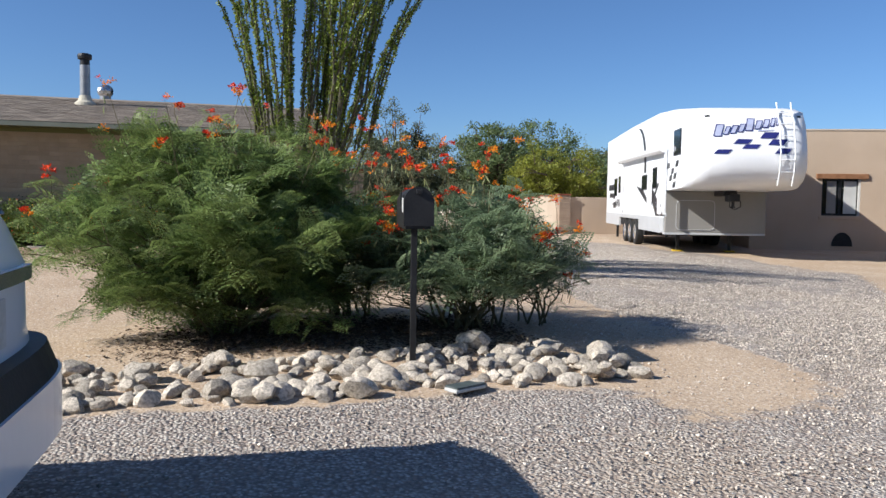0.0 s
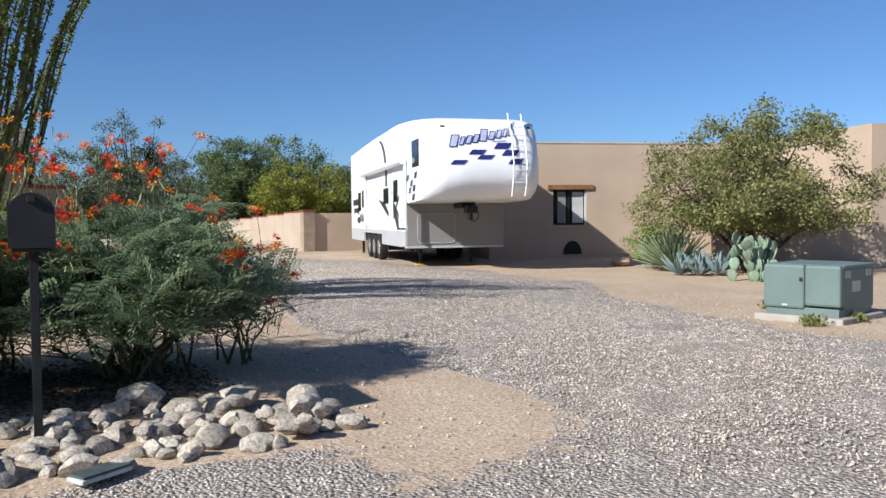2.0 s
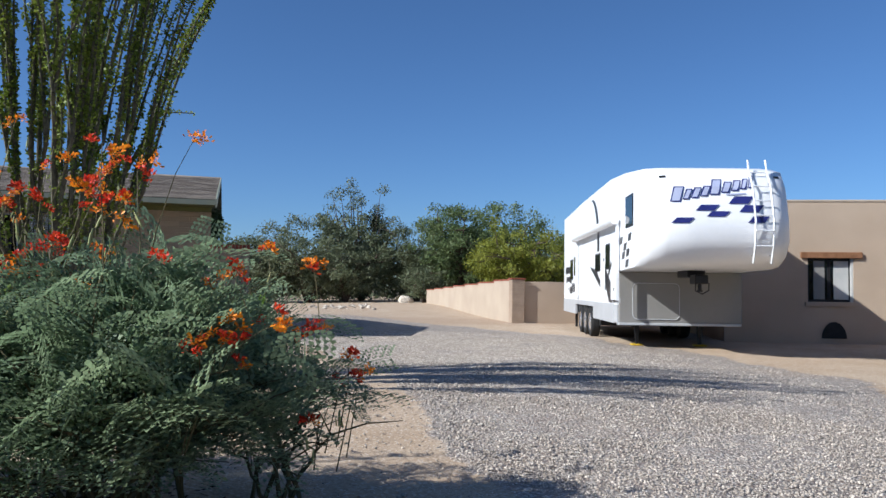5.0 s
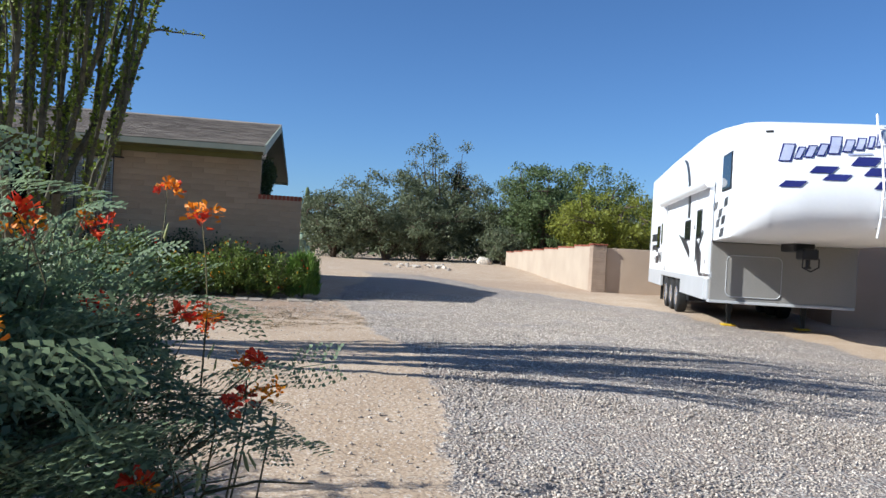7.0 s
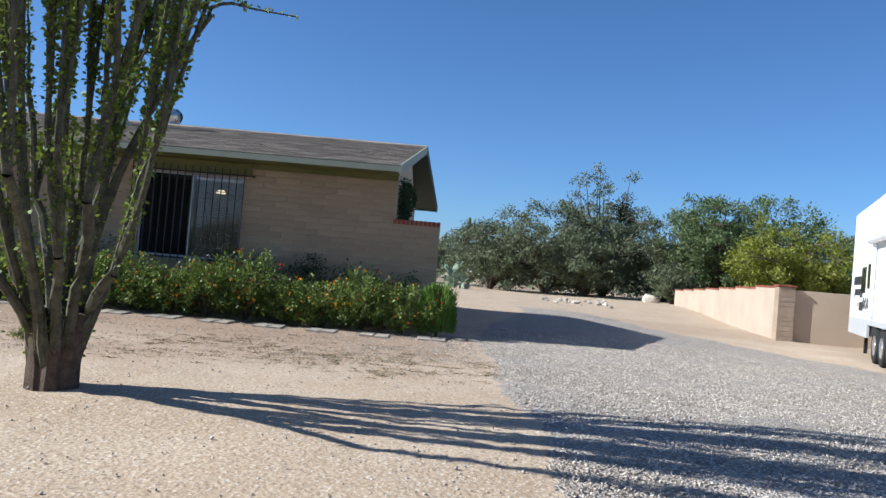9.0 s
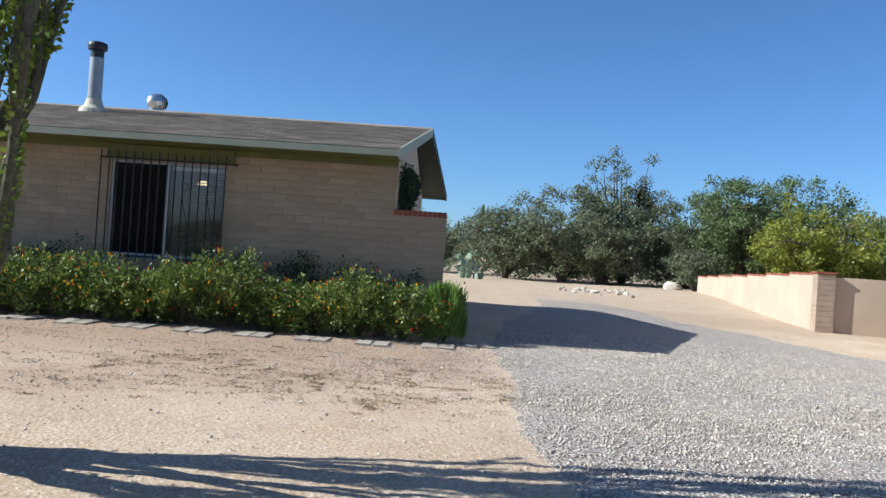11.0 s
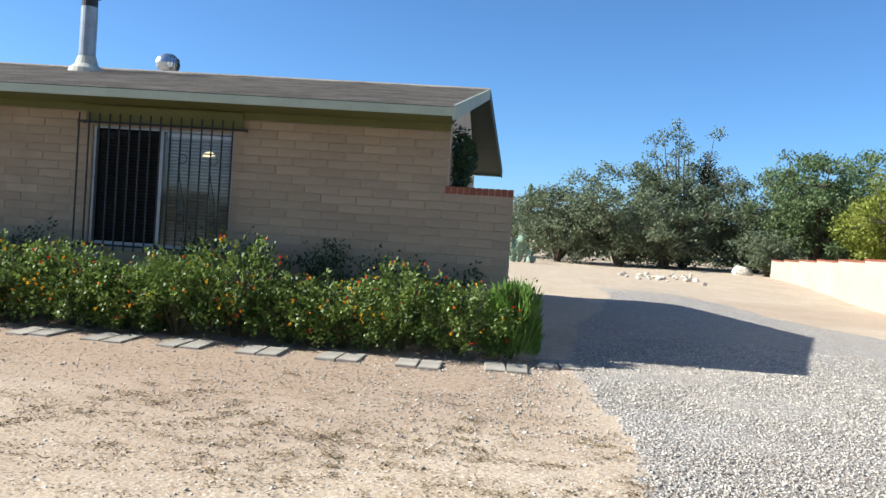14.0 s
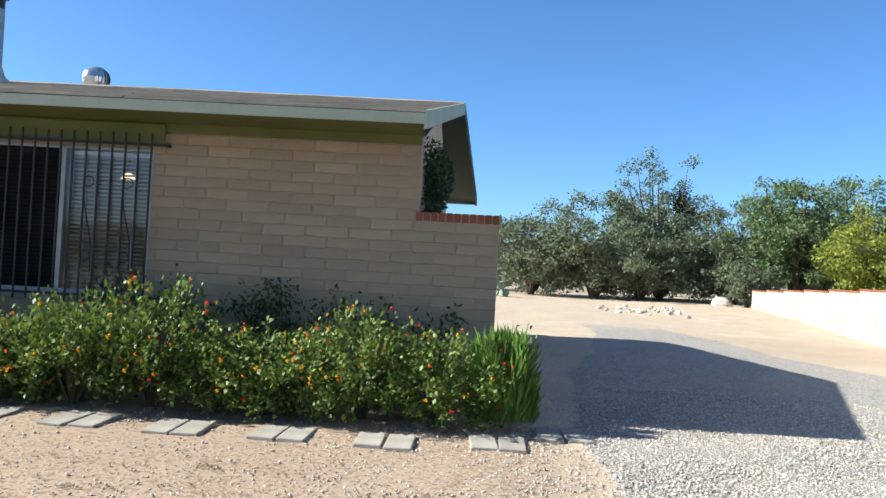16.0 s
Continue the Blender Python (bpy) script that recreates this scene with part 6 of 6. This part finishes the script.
def thicket():
    """Far desert scrub closing the view. The unseen arc behind is added to darken window reflections."""
    n = 60000
    a = RNG.uniform(-3.15, 3.15, n)
    d = RNG.uniform(42, 95, n)
    x, y = d * np.sin(a), d * np.cos(a)
    hh = 1.2 + 1.6 * (0.5 + 0.5 * np.sin(a * 37) * np.sin(a * 11 + 1)) + 0.012 * d
    z = hh * RNG.uniform(0, 1, n) ** 0.8
    m = leaves("scrub", np.stack([x, y, z], 1), 0.75)
    m.materials.append(M_MESQ)
    tagged(new("scrub", m), "distant grey-green desert scrub, with an unseen southern arc added for reflections", "scrub", kind="stuff")


thicket()


def spiky(at, n, length, width, material, name, label, seed, flat=0.5):
    """A rosette of stiff pointed leaves."""
    r = np.random.default_rng(seed)
    root = thing(name, (at[0], at[1], g(*at)), label, name.replace("_plant", ""))
    leaf = Mesh()
    for sgn in (1,):
        vs = []
        for t, w in ((0, 0.6), (0.35, 1.0), (0.7, 0.7), (1.0, 0.04)):
            vs += [(t * length, -w * width / 2, 0.02 * t), (t * length, 0, -0.25 * w * width + 0.02 * t), (t * length, w * width / 2, 0.02 * t), (t * length, 0, -0.4 * w * width)]
        fs = []
        for i in range(3):
            for q in range(4):
                fs.append((i * 4 + q, i * 4 + (q + 1) % 4, i * 4 + 4 + (q + 1) % 4, i * 4 + 4 + q))
        leaf.add(vs, fs + [(12, 13, 14, 15)])
    me = leaf.data("leaf")
    me.materials.append(material)
    for k in range(n):
        el = math.degrees(math.asin(min(1.0, r.uniform(0, 1) ** (1 - flat))))
        ob = new("leaf", me)
        ob.parent = root
        ob.matrix_local = pose(0, 0, 0.04, 0, 0, r.uniform(0, 360)) @ pose(0, 0, 0, 0, -el, 0) @ Matrix.Scale(r.uniform(0.75, 1.1), 4)


spiky((11.35, -7.4), 150, 0.95, 0.042, M_YUCCA, "yucca_plant", "spiky green yucca in a full rosette", 1, 0.5)
for k, (x, y, s) in enumerate(((10.4, -8.35, 0.46), (10.65, -8.6, 0.5), (10.85, -8.85, 0.46))):
    spiky((x, y), 26, s, 0.1, M_AGAVE, "agave_plant", "blue-grey agave with stiff pointed leaves", 20 + k, 0.5)


def prickly_pear(at, label, seed, n=64, s=1.0):
    r = np.random.default_rng(seed)
    root = thing("prickly_pear", (at[0], at[1], g(*at)), label, "cactus")
    me = Mesh().lathe([(0.02, 0.0), (0.06, 0.03), (0.1, 0.11), (0.105, 0.17), (0.07, 0.24), (0.015, 0.265)], 12).data("pad", True)
    me.transform(Matrix.Diagonal((1, 0.2, 1, 1)))
    me.materials.append(M_CACTUS)
    pads = [(r.normal(0, 0.2), r.normal(0, 0.16), -0.02, r.uniform(-25, 25), r.uniform(0, 180)) for _ in range(9)]
    made = []
    for p in pads:
        made.append(pose(p[0], p[1], p[2], p[3], r.uniform(-20, 20), p[4]))
    while len(made) < n:
        par = made[r.integers(0, len(made))]
        made.append(par @ pose(r.uniform(-0.06, 0.06), 0, 0.23, r.uniform(-18, 18), r.uniform(-24, 24), r.uniform(-60, 60)))
    for m in made:
        if m.translation.z > 0.75:
            continue
        ob = new("pad", me)
        ob.parent = root
        ob.matrix_local = Matrix.Scale(s, 4) @ m


prickly_pear((10.22, -10.25), "pale green prickly pear cactus with crowded pads", 3, 100, 0.9)
prickly_pear((1.85, 31.0), "pale prickly pear cactus by the back track", 4, 40, 1.5)
tree((11.7, -6.6), 1.05, 0.75, M_FEATHER, "yellow-green low bush beside the yucca", 15, 4000, 0.06, 0.03, 0.1, name="bush")


def saguaro():
    x, y = 3.7, 80.0
    root = thing("saguaro", (x, y, g(x, y)), "distant saguaro cactus column", "cactus")
    m = Mesh().lathe([(0.2, -0.1), (0.24, 3.5), (0.24, 6.6), (0.18, 7.0), (0.05, 7.2)], 14)
    part("column", m, M_GREENTREE, root)


saguaro()


def litter():
    """Dry twigs and weeds lying on the sand."""
    cx, cy = RNG.uniform(-5.5, 1.2, 420), RNG.uniform(-6.0, -2.2, 420)
    keep = RNG.uniform(size=420) < 0.25 + 0.75 * np.exp(-((cy + 4.3 - 0.25 * cx) / 0.9) ** 2)
    cx, cy = cx[keep], cy[keep]
    k = RNG.integers(0, len(cx), 9000)
    x, y = cx[k] + RNG.normal(0, 0.13, 9000), cy[k] + RNG.normal(0, 0.05, 9000)
    n = len(x)
    d = np.stack([RNG.normal(size=n), RNG.normal(size=n), RNG.normal(0, 0.1, n)], 1)
    v, f = scatter(LEAF_V * (1, 0.5, 0.5), LEAF_F, np.stack([x, y, gz(x, y) + 0.012], 1), rots(d, RNG.normal(0, 0.3, n)), RNG.uniform(0.012, 0.042, n))
    me = np_mesh("leaf_litter", v, f)
    me.materials.append(mat("dry_leaf", (0.139, 0.094, 0.049), (0.246, 0.172, 0.098), 6, 0.9, 0.0, 30, vary=0.3))
    tagged(new("leaf_litter", me), "dry brown leaf litter scattered on the sand", "litter", kind="stuff")
    # leaf layer under the shrubs; its dark brown also carries the shade there
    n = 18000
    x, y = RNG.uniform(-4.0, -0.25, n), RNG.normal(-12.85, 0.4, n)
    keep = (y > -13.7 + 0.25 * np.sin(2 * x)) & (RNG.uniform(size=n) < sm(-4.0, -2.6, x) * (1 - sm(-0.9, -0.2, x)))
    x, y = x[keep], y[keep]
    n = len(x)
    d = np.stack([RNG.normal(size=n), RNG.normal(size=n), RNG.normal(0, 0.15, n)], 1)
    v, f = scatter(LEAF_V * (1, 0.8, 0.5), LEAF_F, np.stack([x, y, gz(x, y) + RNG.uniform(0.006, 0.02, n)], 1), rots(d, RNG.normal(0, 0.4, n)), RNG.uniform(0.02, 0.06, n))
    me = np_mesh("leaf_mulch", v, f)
    me.materials.append(mat("mulch_with_shade", (0.045, 0.03, 0.02), (0.13, 0.085, 0.055), 6, 0.95, 0.0, 30, vary=0.35))
    tagged(new("leaf_mulch", me), "brown fallen leaves under the shrubs, darkened in colour for the shade", "mulch", kind="stuff")
    ps = []
    for k in range(280):
        cx, cy = RNG.uniform(-2.4, 1.55), -4.5 + RNG.normal(0, 0.8)
        a, b, m = RNG.uniform(0.02, 0.08), RNG.uniform(0.02, 0.05), RNG.integers(15, 75)
        ps.append(np.stack([cx + RNG.normal(0, a, m), cy + RNG.normal(0, b, m), np.zeros(m)], 1))
    ps = np.concatenate(ps)
    ps[:, 2] = gz(ps[:, 0], ps[:, 1]) + RNG.uniform(0.002, 0.008, len(ps))
    mm = leaves("weed_mats", ps, 0.022)
    co = np.array([v.co for v in mm.vertices])
    mm.vertices.foreach_set("co", np.stack([co[:, 0], co[:, 1], gz(co[:, 0], co[:, 1]) + 0.004 + 0.4 * np.abs(co[:, 2] - gz(co[:, 0], co[:, 1]))], 1).astype(np.float32).ravel())
    mm.materials.append(mat("dry_weed", (0.16, 0.11, 0.055), (0.27, 0.195, 0.105), 4, 0.9, 0.0, 30, vary=0.3))
    tagged(new("weed_mats", mm), "flat dry brown weed mats growing in the sand", "weeds", kind="stuff")
    for k, (x, y) in enumerate(((-3.3, -5.2), (5.9, -13.75), (6.5, -13.9), (6.9, -12.6))):
        w = thing("weed_tuft", (x, y, g(x, y)), "small dry green weed tuft", "weed", "weed tufts")
        p = RNG.normal(0, 0.07, (220, 3)) * (1, 1, 0.4) + (0, 0, 0.04)
        p[:, 2] = np.abs(p[:, 2])
        part("foliage", leaves("foliage", p, 0.05, np.array([0, 0, 0.8])), M_WILLOW, w)


litter()
